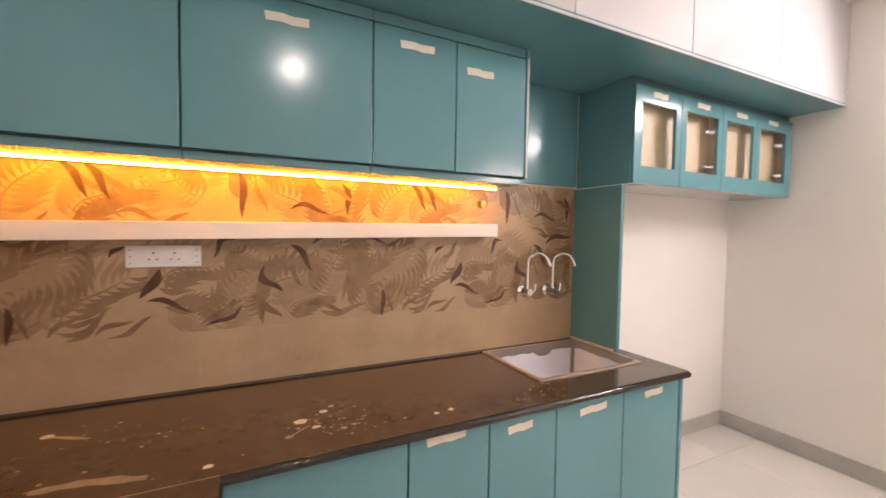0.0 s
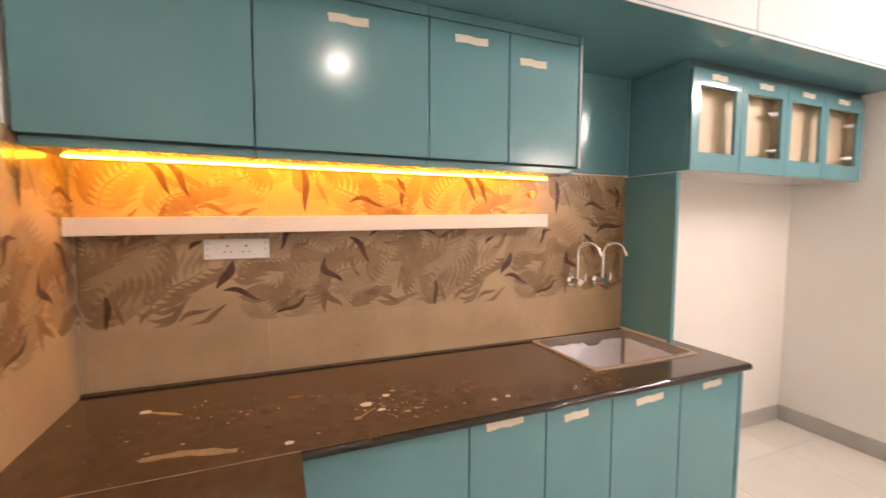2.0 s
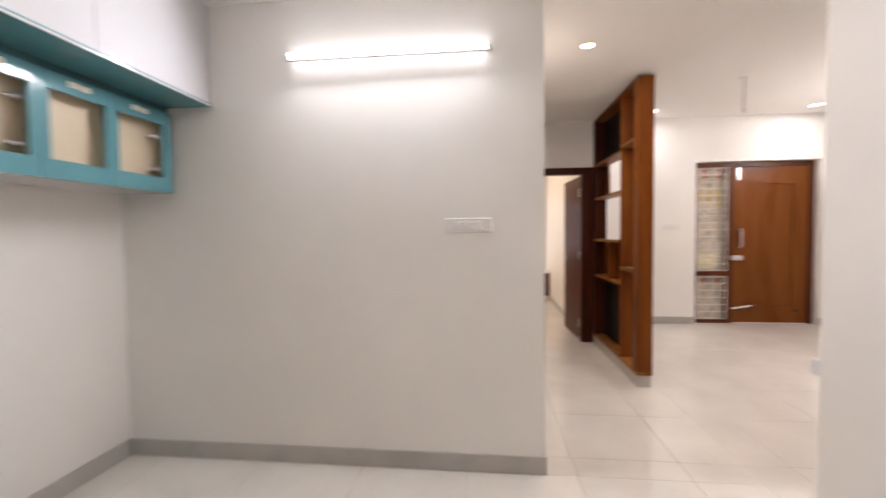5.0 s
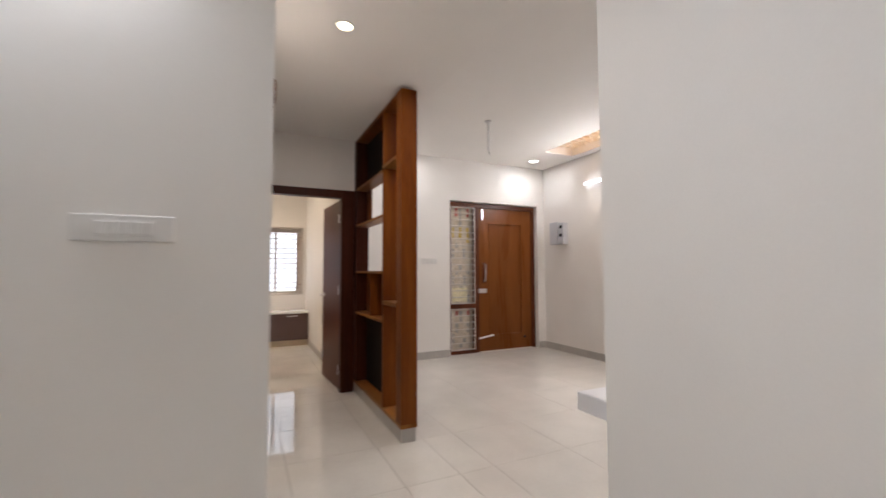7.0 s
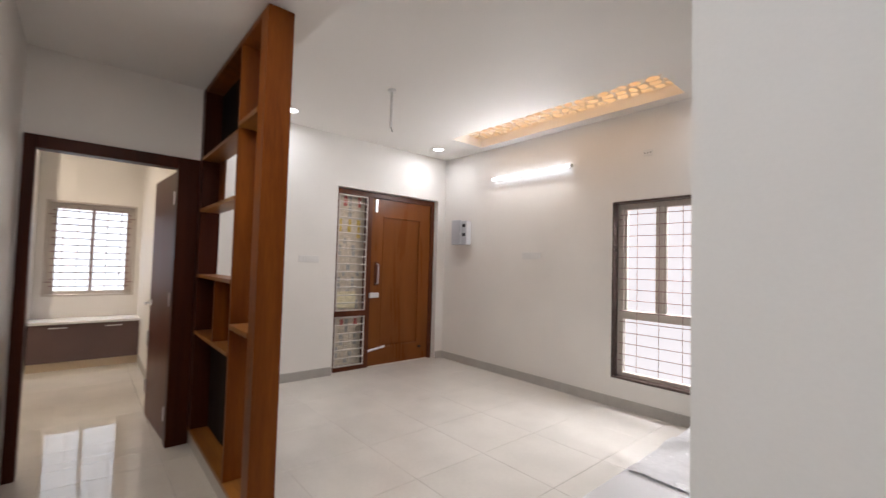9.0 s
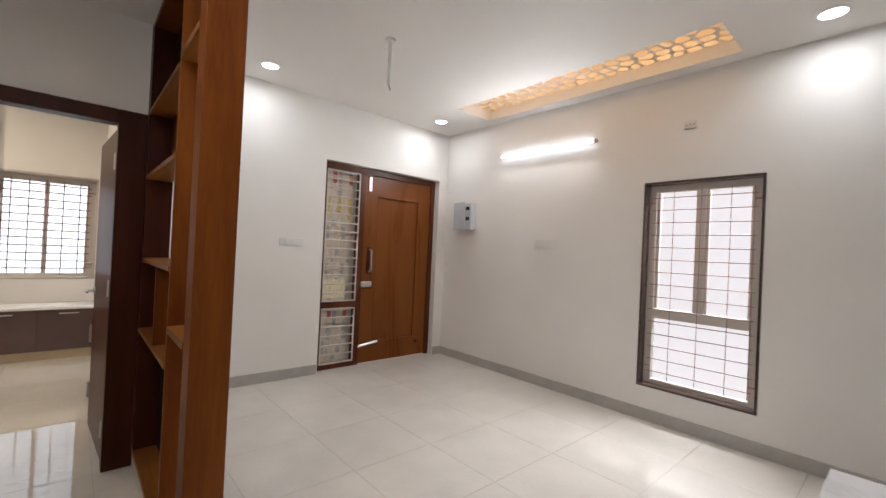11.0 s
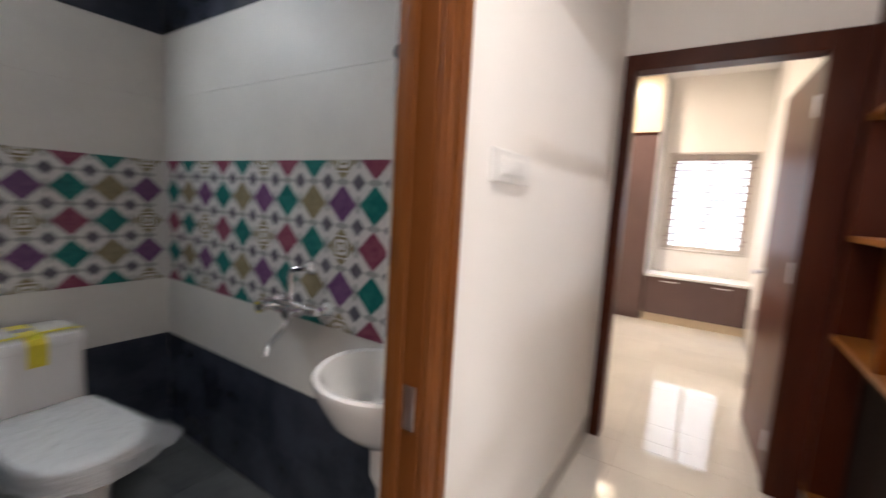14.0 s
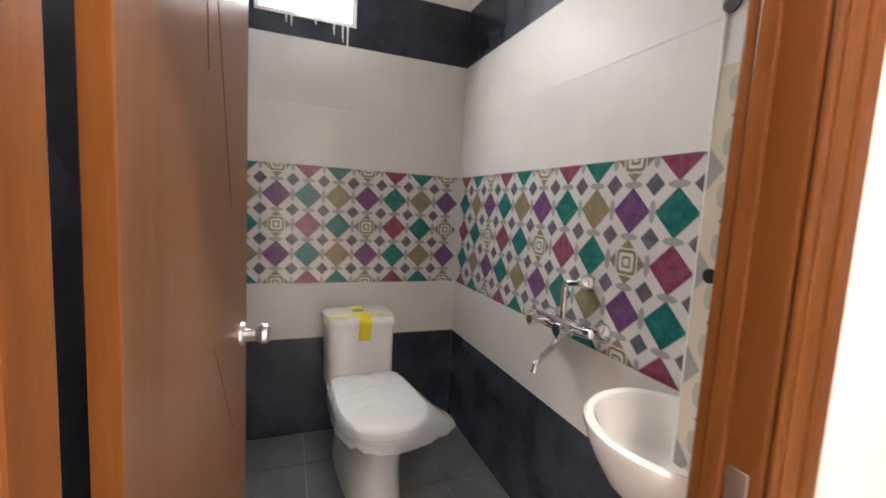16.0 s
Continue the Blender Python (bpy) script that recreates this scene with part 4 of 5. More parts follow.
cells = {(i, j): (CX0 + (i + 0.5 + crng.uniform(-0.33, 0.33)) * (CX1 - CX0) / nx, CY0 + (j + 0.5 + crng.uniform(-0.3, 0.3)) * (CY1 - CY0) / ny) for i in range(-1, nx + 1) for j in range(-1, ny + 1)}


def cell_shape(c, others, gap):
    """The polygon nearer to c than to the others, drawn in by gap."""
    poly = [(c[0] - 0.2, c[1] - 0.2), (c[0] + 0.2, c[1] - 0.2), (c[0] + 0.2, c[1] + 0.2), (c[0] - 0.2, c[1] + 0.2)]
    planes = [(o[0] - c[0], o[1] - c[1]) for o in others]
    cut = [(dx / math.hypot(dx, dy), dy / math.hypot(dx, dy), math.hypot(dx, dy) / 2 - gap) for dx, dy in planes]
    cut += [(1, 0, CX1 - 0.01 - c[0]), (-1, 0, c[0] - CX0 - 0.01), (0, 1, CY1 - 0.01 - c[1]), (0, -1, c[1] - CY0 - 0.01)]
    for a, b, d in cut:
        out = []
        for p, q in zip(poly, poly[1:] + poly[:1]):
            fp, fq = a * (p[0] - c[0]) + b * (p[1] - c[1]) - d, a * (q[0] - c[0]) + b * (q[1] - c[1]) - d
            if fp <= 0:
                out.append(p)
            if fp * fq < 0:
                s = fp / (fp - fq)
                out.append((p[0] + s * (q[0] - p[0]), p[1] + s * (q[1] - p[1])))
        poly = out
        if len(poly) < 3:
            return None
    return poly


for (i, j), c in cells.items():
    if not (0 <= i < nx and 0 <= j < ny):
        continue
    near = [o for k, o in cells.items() if k != (i, j) and abs(k[0] - i) < 3 and abs(k[1] - j) < 3]
    full, hole = cell_shape(c, near, 0.0), cell_shape(c, near, 0.011)
    if not full or not hole:
        continue
    ang = [2 * math.pi * k / 16 for k in range(16)]

    def reach(poly, t):
        best = 9.0
        for p, q in zip(poly, poly[1:] + poly[:1]):
            ex, ey = q[0] - p[0], q[1] - p[1]
            det = math.cos(t) * -ey + math.sin(t) * ex
            if abs(det) > 1e-9:
                s = ((p[0] - c[0]) * -ey + (p[1] - c[1]) * ex) / det
                u = (math.cos(t) * (p[1] - c[1]) - math.sin(t) * (p[0] - c[0])) / det
                if s > 0 and -1e-6 <= u <= 1 + 1e-6:
                    best = min(best, s)
        return best
    ro = [reach(full, t) for t in ang]
    ri = [reach(hole, t) for t in ang]
    ri = [0.25 * ri[k - 1] + 0.5 * ri[k] + 0.25 * ri[(k + 1) % 16] for k in range(16)]
    ri = [min(a, b - 0.004) for a, b in zip(ri, ro)]
    rings = [[bm.verts.new((c[0] + r * math.cos(t), c[1] + r * math.sin(t), zz)) for r, t in zip(rr, ang)] for rr, zz in ((ro, 3.11), (ri, 3.11), (ri, 3.125), (ro, 3.125))]
    for a, b in zip(rings, rings[1:]):
        for k in range(16):
            bm.faces.new((a[k], a[(k + 1) % 16], b[(k + 1) % 16], b[k]))
part("lattice", fix(bm), CEIL, cove, "white cut-out pebble lattice")

fan = thing("fan_hook", (5.75, -3.10, 2.62), "bare ceiling fan rod with a loose wire", "fan rod")
part("rod", tube([(5.75, -3.10, HIGH), (5.75, -3.10, 2.66)], 0.011, 10), PLASTIC, fan, smooth=True)
part("wire", tube([(5.75, -3.10, 2.67), (5.74, -3.105, 2.63), (5.71, -3.09, 2.605), (5.68, -3.07, 2.60)], 0.004, 8), PLASTIC_GREY, fan, "loose grey wire", True)
part("ceiling_cap", tube([(5.75, -3.10, HIGH), (5.75, -3.10, HIGH - 0.02)], 0.04, 16), PLASTIC, fan)


def window(name, along, lo, hi, face, z0, z1, inward, label, mid=None, hbars=0, vbars=0, surround=ALU_DARK, low=None, bar=0.004, s=0.06, post=0.024, stile=0.028):
    """A window in a wall. along: the axis it runs on; face: the room side of the wall; inward: +1 or -1 along the other axis, into the room."""
    w = thing(name, (0, 0, 0), label, "window", kind="structure")

    def b(a0, a1, d0, d1, zz0, zz1, nm, mat, parent=w, bev=0.002):
        p0, p1 = face + inward * d0, face + inward * d1
        q = ((a0, p0, zz0), (a1, p1, zz1)) if along == 0 else ((p0, a0, zz0), (p1, a1, zz1))
        return part(nm, bx(*q, bev), mat, parent)

    def rod(a0, a1, d, zz0, zz1, r, nm, mat, parent):
        f = face + inward * d
        q = [(a0, f, zz0), (a1, f, zz1)] if along == 0 else [(f, a0, zz0), (f, a1, zz1)]
        return part(nm, tube(q, r, 8), mat, parent, smooth=True)
    for q in ((lo, lo + 0.018, z0, z1), (hi - 0.018, hi, z0, z1), (lo + 0.018, hi - 0.018, z0, z0 + 0.02), (lo + 0.018, hi - 0.018, z1 - 0.02, z1)):
        b(q[0], q[1], -0.20, 0.006, q[2], q[3], "surround", surround)
    a, c = lo + 0.018, hi - 0.018
    y0, y1 = z0 + 0.02, z1 - 0.02
    fr = b(a, a + s, -0.15, -0.09, y0, y1, "window_frame", ALU)
    for q in ((c - s, c, y0, y1), (a + s, c - s, y0, y0 + s * 0.6), (a + s, c - s, y1 - s, y1)):
        b(q[0], q[1], -0.15, -0.09, q[2], q[3], "window_frame", ALU)
    top0 = y0
    if low:
        b(a + s, c - s, -0.15, -0.08, low, low + 0.085, "transom", ALU)
        top0 = low + 0.085
    m = (a + c) / 2
    b(m - post, m + post, -0.15, -0.095, top0, y1 - s, "mullion", ALU)
    for u0, u1 in ((a + s, m - post), (m + post, c - s)):
        for q in ((u0, u0 + stile, top0, y1 - s), (u1 - stile, u1, top0, y1 - s)):
            b(q[0], q[1], -0.14, -0.11, q[2], q[3], "sash", ALU)
        pane = b(u0, u1, -0.130, -0.126, top0, y1 - s, "pane", CLEAR, bev=0)
        pane.visible_shadow = False
    if low:
        pane = b(a + s, c - s, -0.130, -0.126, y0 + s * 0.6, low, "pane", CLEAR, bev=0)
        pane.visible_shadow = False
    g = b(a + s * 0.9, a + s * 0.9 + 0.008, -0.066, -0.058, y0 + 0.06, y1 - 0.06, "grill", GRILL)
    for k in range(hbars):
        z = y0 + 0.06 + (y1 - y0 - 0.12) * (k + 0.5) / hbars
        rod(a + s * 0.6, c - s * 0.6, -0.062, z, z, bar, "grill_bar", GRILL, g)
    for k in range(vbars):
        u = a + (c - a) * (k + 1) / (vbars + 1)
        rod(u, u, -0.066, y0 + 0.05, y1 - 0.05, bar * 0.75, "grill_upright", GRILL, g)
    for z in (y0 + 0.16, y1 - 0.16):
        rod(lo, a + s, -0.062, z, z, 0.006, "grill_anchor", GRILL, g)
        rod(c - s, hi, -0.062, z, z, 0.006, "grill_anchor", GRILL, g)
    return w


window("window_1", 0, 3.787, 4.671, SY, 0.295, 2.108, 1, "tall hall window with grey frame, dark surround and horizontal grill bars", hbars=15, vbars=3, low=0.90)
window("window_2", 1, -1.553, -0.622, 9.80, 0.862, 2.098, -1, "bedroom window with grey frame and horizontal grill bars", hbars=12, vbars=5, surround=ALU, bar=0.0075, s=0.075, post=0.010, stile=0.012)
vent = thing("window_3", (3.9, BY, 2.178), "small bright ventilator window high in the bathroom", "window", kind="structure")
for q in (((3.655, BY - 0.004, 2.178), (3.68, BY + 0.10, 2.62)), ((4.118, BY - 0.004, 2.178), (4.143, BY + 0.10, 2.62)), ((3.68, BY - 0.004, 2.178), (4.118, BY + 0.10, 2.198))):
    part("window_frame", bx(*q), PLASTIC, vent)
single("backdrop_bathroom", boxes(((3.6, BY + 0.16, 2.1), (4.25, BY + 0.165, 2.7))), glowing("ventilator_daylight", (0.96, 0.98, 1.0), 2.2), "white daylight outside the ventilator", "daylight", kind="structure")
single("backdrop_hall", boxes(((2.6, SY - 0.9, -0.3), (5.8, SY - 0.895, 2.9))), OUT_HALL, "bright pale daylight outside the hall window", "daylight", kind="structure")
single("backdrop_bedroom", boxes(((10.6, -3.0, 0.0), (10.605, 0.8, 3.2))), OUT_BED, "bright white daylight outside the bedroom window", "daylight", kind="structure")

# table near the passage
tb = thing("table", (2.75, -2.6, 0), "white slab table half covered with loose plastic film", "table")
part("tabletop", bx((2.25, -3.33, 0.635), (3.228, -2.005, 0.72), 0.006, 2), TABLE_TOP, tb)
for x in (2.33, 2.72):
    for y in (-3.25, -2.09):
        part("leg", bx((x, y, 0), (x + 0.06, y + 0.06, 0.635), 0.004, 2), TABLE_TOP, tb)
bm = bmesh.new()
n = 26
grid = [[bm.verts.new((2.5 + 0.72 * i / n, -3.2 + 0.75 * j / n, 0.7235 + 0.016 * max(0, noise.noise((i * 0.33, j * 0.33, 1.7))) + 0.007 * abs(noise.noise((i * 0.9, j * 0.9, 3))))) for j in range(n + 1)] for i in range(n + 1)]
for i in range(n):
    for j in range(n):
        bm.faces.new((grid[i][j], grid[i + 1][j], grid[i + 1][j + 1], grid[i][j + 1]))
single("plastic_sheet", bm, FILM, "crumpled white plastic film on the table", "plastic sheet", smooth=True)

# ---- bedroom ----
wr = thing("wardrobe", (9.57, 0.4, 0), "mauve brown gloss wardrobe beside the window seat", "wardrobe")
part("body", bx((9.37, -0.53, 0.0), (9.795, 1.39, 2.268)), DRAWER, wr)
for k in range(3):
    part("door", bx((9.35, -0.527 + 0.64 * k, 0.09), (9.369, -0.527 + 0.64 * k + 0.635, 2.262), 0.002, 2), DRAWER, wr)
part("cornice", bx((9.335, -0.535, 2.262), (9.369, 1.39, 2.285)), FRAME_DARK, wr, "dark top edge")
part("side_panel", bx((9.352, -0.546, 0.588), (9.795, -0.531, 2.95)), LOFT, wr, "white side panel")
lw = thing("loft_cabinet", (9.57, 0.4, 2.286), "cream gloss loft cupboard over the wardrobe, warmly lit", "cabinet")
part("body", bx((9.37, -0.53, 2.286), (9.795, 1.39, 2.95)), LOFT_CREAM, lw)
for k in range(3):
    part("door", bx((9.35, -0.527 + 0.64 * k, 2.29), (9.369, -0.527 + 0.64 * k + 0.635, 2.945), 0.002, 2), LOFT_CREAM, lw)
bn = thing("window_seat", (9.57, -1.07, 0), "window seat with white top and mauve brown drawers", "drawer unit")
part("body", bx((9.372, -1.605, 0.10), (9.795, -0.549, 0.556)), DRAWER, bn)
part("plinth", bx((9.385, -1.605, 0.0), (9.795, -0.549, 0.10)), CREAM, bn, "cream plinth")
part("seat_top", bx((9.34, -1.607, 0.557), (9.797, -0.548, 0.587), 0.004, 2), BENCH, bn, "white polished top")
for a, b in ((-1.603, -1.08), (-1.076, -0.552)):
    d = part("drawer", bx((9.352, a, 0.105), (9.371, b, 0.553), 0.002, 2), DRAWER, bn)
    part("handle", tube([(9.352, (a + b) / 2 - 0.08, 0.515), (9.335, (a + b) / 2 - 0.075, 0.515), (9.335, (a + b) / 2 + 0.075, 0.515), (9.352, (a + b) / 2 + 0.08, 0.515)], 0.006, 8), STEEL, d, "slim steel handle", True)

# ---- bathroom ----
wc = thing("toilet", (4.185, 0.85, -0.02), "white one-piece toilet, lid shut under plastic film, tank taped yellow", "toilet")
CXT, FZ = 4.162, -0.02


def oval(cy0, cy1, hx, z, sq=2.6, n=36, tap=0.0):
    """A rounded-square oval from the back cy1 to the front cy0; tap narrows the front."""
    out, cy, hy = [], (cy0 + cy1) / 2, (cy1 - cy0) / 2
    for k in range(n):
        t = 2 * math.pi * k / n
        c, s = math.cos(t), math.sin(t)
        px, py = math.copysign(abs(c) ** (2 / sq), c), math.copysign(abs(s) ** (2 / sq), s)
        out.append((CXT + hx * px * (1 - tap * max(0, -py)), cy + hy * py, z))
    return out


part("pedestal", loft([oval(0.545, 1.22, 0.130, FZ, 3), oval(0.545, 1.22, 0.127, 0.03, 3), oval(0.54, 1.22, 0.118, 0.14, 2.8), oval(0.51, 1.22, 0.125, 0.24, 2.5), oval(0.44, 1.22, 0.165, 0.33, 2.4), oval(0.40, 1.22, 0.178, 0.375, 2.4), oval(0.395, 1.0, 0.178, 0.392, 2.4)]), CERAMIC, wc, smooth=True)
part("tank", loft([oval(0.93, 1.235, 0.165, 0.36, 5), oval(0.945, 1.235, 0.166, 0.50, 5), oval(0.965, 1.235, 0.172, 0.655, 5), oval(0.965, 1.235, 0.172, 0.66, 5)]), CERAMIC, wc, smooth=True)
lid = part("tank_lid", loft([oval(0.955, 1.24, 0.178, 0.664, 5), oval(0.953, 1.24, 0.18, 0.685, 5), oval(0.965, 1.235, 0.172, 0.704, 5), oval(1.0, 1.21, 0.14, 0.711, 4)]), CERAMIC, wc, smooth=True)
part("flush_button", tube([(CXT, 1.1, 0.709), (CXT, 1.1, 0.717)], 0.03, 18), CHROME, wc, "chrome flush button")
part("seat", loft([oval(0.395, 0.93, 0.180, 0.394, 2.9), oval(0.39, 0.93, 0.183, 0.402, 2.9), oval(0.395, 0.93, 0.180, 0.412, 2.9)]), CERAMIC, wc, smooth=True)


def lid_ring(y0, y1, w, z, n=48):
    """Outline of the seat lid: round in front, square at the hinge."""
    ring = []
    for k in range(n):
        c, d = math.cos(2 * math.pi * k / n), math.sin(2 * math.pi * k / n)
        p = 9 if d > 0 else 2.5
        y = (0.64 + (y1 - 0.64) * abs(d) ** (2 / p)) if d > 0 else (0.64 - (0.64 - y0) * abs(d) ** (2 / p))
        ring.append((CXT + w * math.copysign(abs(c) ** (2 / p), c) * (1 - 0.10 * max(0, (y - 0.64) / 0.3)), y, z))
    return ring


part("seat_lid", loft([lid_ring(0.392, 0.945, 0.182, 0.414), lid_ring(0.388, 0.948, 0.186, 0.420), lid_ring(0.389, 0.947, 0.185, 0.431), lid_ring(0.396, 0.94, 0.179, 0.4365), lid_ring(0.46, 0.88, 0.11, 0.439), lid_ring(0.56, 0.74, 0.03, 0.4395)]), CERAMIC, wc, smooth=True)


def ribbon(points, width, along, th=0.0012):
    bm = bmesh.new()
    a = Vector(along) * width / 2
    prev = None
    for p in points:
        cur = [bm.verts.new(Vector(p) - a), bm.verts.new(Vector(p) + a)]
        if prev:
            bm.faces.new((prev[0], cur[0], cur[1], prev[1]))
        prev = cur
    return bm


part("packing_tape", ribbon([(CXT + 0.005, 1.2, 0.7145), (CXT + 0.005, 1.0, 0.7145), (CXT + 0.005, 0.963, 0.7075), (CXT + 0.005, 0.9505, 0.688), (CXT + 0.005, 0.9510, 0.664), (CXT + 0.004, 0.960, 0.575)], 0.062, (1, 0, 0)), YELLOW, wc, "yellow packing tape")
part("packing_tape", ribbon([(3.982, 1.0, 0.672), (3.98, 1.005, 0.70), (3.997, 1.01, 0.714), (4.127, 1.01, 0.7165), (4.277, 1.02, 0.7165), (4.332, 1.03, 0.706)], 0.03, (0, 1, 0)), YELLOW, wc, "yellow packing tape")
bm = bmesh.new()
n, rings = 44, []
frng = random.Random(3)
for q, dz in ((0.03, 0.446), (0.4, 0.446), (0.75, 0.4445), (0.96, 0.442), (1.03, 0.428), (1.06, 0.398), (1.10, 0.372)):
    ring = []
    for k in range(n):
        t = 2 * math.pi * k / n
        flare = 1 + (0.52 if q > 1.08 else 0.30 if q > 1.05 else 0.1) * max(0, math.cos(t + 0.42)) ** 9 * (q > 1) + 0.02 * frng.uniform(-1, 1) * (q > 1)
        px, py, pz = lid_ring(0.64 - 0.256 * q, 0.64 + 0.292 * min(q, 1), 0.187 * q, 0, n)[k]
        x, y = CXT + (px - CXT) * flare, py if py > 0.64 else 0.64 + (py - 0.64) * (1 + 0.3 * (flare - 1))
        ring.append(bm.verts.new((x, y, dz + 0.012 * frng.uniform(-1, 1) * (q > 1.06) + 0.0035 * noise.noise((x * 27, y * 27, 0)))))
    rings.append(ring)
for a, b in zip(rings, rings[1:]):
    for k in range(n):
        bm.faces.new((a[k], a[(k + 1) % n], b[(k + 1) % n], b[k]))
CLING = glass("clear_plastic_film", (0.97, 0.97, 0.98), 0.12)
film_nodes = CLING.node_tree
tr, mx = film_nodes.nodes.new("ShaderNodeBsdfTransparent"), film_nodes.nodes.new("ShaderNodeMixShader")
gl = film_nodes.nodes["Principled BSDF"]
gl.inputs["Base Color"].default_value, gl.inputs["Transmission Weight"].default_value = (0.80, 0.81, 0.83, 1), 0.0
creases, bumps = film_nodes.nodes.new("ShaderNodeTexNoise"), film_nodes.nodes.new("ShaderNodeBump")
creases.inputs["Scale"].default_value, creases.inputs["Detail"].default_value = 9, 3
bumps.inputs["Strength"].default_value, bumps.inputs["Distance"].default_value = 0.35, 0.03
film_nodes.links.new(creases.outputs["Fac"], bumps.inputs["Height"])
film_nodes.links.new(bumps.outputs["Normal"], gl.inputs["Normal"])
mx.inputs["Fac"].default_value = 0.40
film_nodes.links.new(tr.outputs[0], mx.inputs[1])
film_nodes.links.new(gl.outputs[0], mx.inputs[2])
film_nodes.links.new(mx.outputs[0], film_nodes.nodes["Material Output"].inputs["Surface"])
bm.faces.new(rings[0])
# the toilet stands slightly askew
wc.location, wc.rotation_euler = (4.213, 0.845, -0.02), (0, 0, radians(3.5))
bmesh.ops.transform(bm, matrix=pose(4.213, 0.845, 0, 0, 0, 3.5) @ Matrix.Translation((-4.185, -0.85, 0)), verts=bm.verts)
single("plastic_bag", fix(bm), CLING, "thin clear plastic bag over the shut toilet lid", "plastic bag", smooth=True)

# wash basin on the east wall
wb = thing("wash_basin", (4.634, -0.42, 0.64), "white oval wall-hung wash basin", "wash basin")


def basin_ring(q, z, x_front, n=40):
    out = []
    for k in range(n):
        t = 2 * math.pi * k / n
        x = 4.657 + (x_front if math.cos(t) < 0 else 0.150) * q * math.cos(t)
        out.append((x, -0.425 + 0.212 * q * math.sin(t) * (1 - 0.06 * math.cos(t)), z))
    return out


part("bowl", loft([basin_ring(q, z, 0.225) for q, z in ((0.30, 0.615), (0.55, 0.64), (0.80, 0.70), (0.95, 0.77), (1.0, 0.805), (1.0, 0.818), (0.97, 0.825), (0.90, 0.820), (0.84, 0.79), (0.74, 0.735), (0.5, 0.70), (0.1, 0.69))]), CERAMIC, wb, smooth=True)
part("trap", tube([(4.634, -0.42, 0.62), (4.634, -0.42, 0.50), (4.65, -0.42, 0.46), (4.70, -0.42, 0.46), (4.79, -0.42, 0.46)], [0.03, 0.028, 0.026, 0.024, 0.024], 14), PLASTIC, wb, "white plastic waste trap", True)
part("drain", tube([(4.634, -0.42, 0.689), (4.634, -0.42, 0.694)], 0.022, 16), CHROME, wb, "chrome drain")

# bath mixer on the east wall
mxr = thing("bath_mixer", (4.76, 0.1, 0.93), "chrome wall mixer with bent spout and overhead pipe", "tap")
for y, z in ((0.015, 0.915), (0.305, 0.90)):
    part("flange", tube([(BX - 0.001, y, z), (BX - 0.008, y, z), (BX - 0.028, y, z)], [0.036, 0.034, 0.02], 18), CHROME, mxr, smooth=True)
part("body", tube([(BX - 0.05, 0.01, 0.915), (BX - 0.055, 0.085, 0.912), (BX - 0.058, 0.16, 0.908), (BX - 0.055, 0.235, 0.904), (BX - 0.05, 0.31, 0.90)], [0.019, 0.021, 0.027, 0.021, 0.019], 16), CHROME, mxr, smooth=True)
part("inlet", tube([(BX - 0.02, 0.015, 0.915), (BX - 0.055, 0.015, 0.915)], 0.018, 14), CHROME, mxr, smooth=True)
part("inlet", tube([(BX - 0.02, 0.305, 0.90), (BX - 0.055, 0.305, 0.90)], 0.018, 14), CHROME, mxr, smooth=True)
for y, z in ((0.245, 0.904), (0.085, 0.912)):
    k = part("handle", tube([(BX - 0.06, y, z), (BX - 0.105, y, z), (BX - 0.11, y, z), (BX - 0.135, y, z)], [0.013, 0.013, 0.026, 0.022], 14), CHROME, mxr, smooth=True)
    part("handle_cap", tube([(BX - 0.135, y, z), (BX - 0.138, y, z)], 0.015, 12), METER_WINDOW, k, "dark end cap")
part("riser", tube([Vector((BX - 0.058, 0.155, 0.93)), Vector((BX - 0.058, 0.155, 1.03))] + arc((BX - 0.058, 0.132, 1.035), 0.023, 0, 80, (0, 1, 0), (0, 0, 1), 6) + [Vector((BX - 0.045, 0.105, 1.062)), Vector((BX - 0.012, 0.105, 1.062))], 0.011, 12), CHROME, mxr, smooth=True)
part("riser_flange", tube([(BX - 0.001, 0.105, 1.062), (BX - 0.01, 0.105, 1.062), (BX - 0.03, 0.105, 1.062)], [0.032, 0.031, 0.014], 18), CHROME, mxr, smooth=True)
part("spout", tube([(BX - 0.06, 0.155, 0.90), (BX - 0.07, 0.153, 0.86), (BX - 0.085, 0.147, 0.84), (BX - 0.13, 0.125, 0.822), (BX - 0.18, 0.10, 0.808), (BX - 0.20, 0.09, 0.797), (BX - 0.207, 0.087, 0.772)], [0.013, 0.013, 0.0125, 0.012, 0.012, 0.012, 0.012], 14), CHROME, mxr, smooth=True)
mxr.location += Vector((0, -0.02, -0.014))
# small pieces by the bathroom door
single("bath_pilaster", boxes(((4.702, -0.55, -0.02), (BX + 0.012, -0.360, 2.70))), BEIGE, "narrow tiled upright beside the bathroom door", "pilaster", kind="structure")
single("wire_outlet", tube([(4.7015, -0.40, 1.16), (4.6955, -0.40, 1.16)], 0.017, 14), BLACK, "open round wire hole in the tiles", "conduit hole")

single("wire_outlet", tube([(4.7015, -0.375, 1.75), (4.6955, -0.375, 1.75)], 0.02, 14), BLACK, "open round wire hole high in the tiles", "conduit hole")

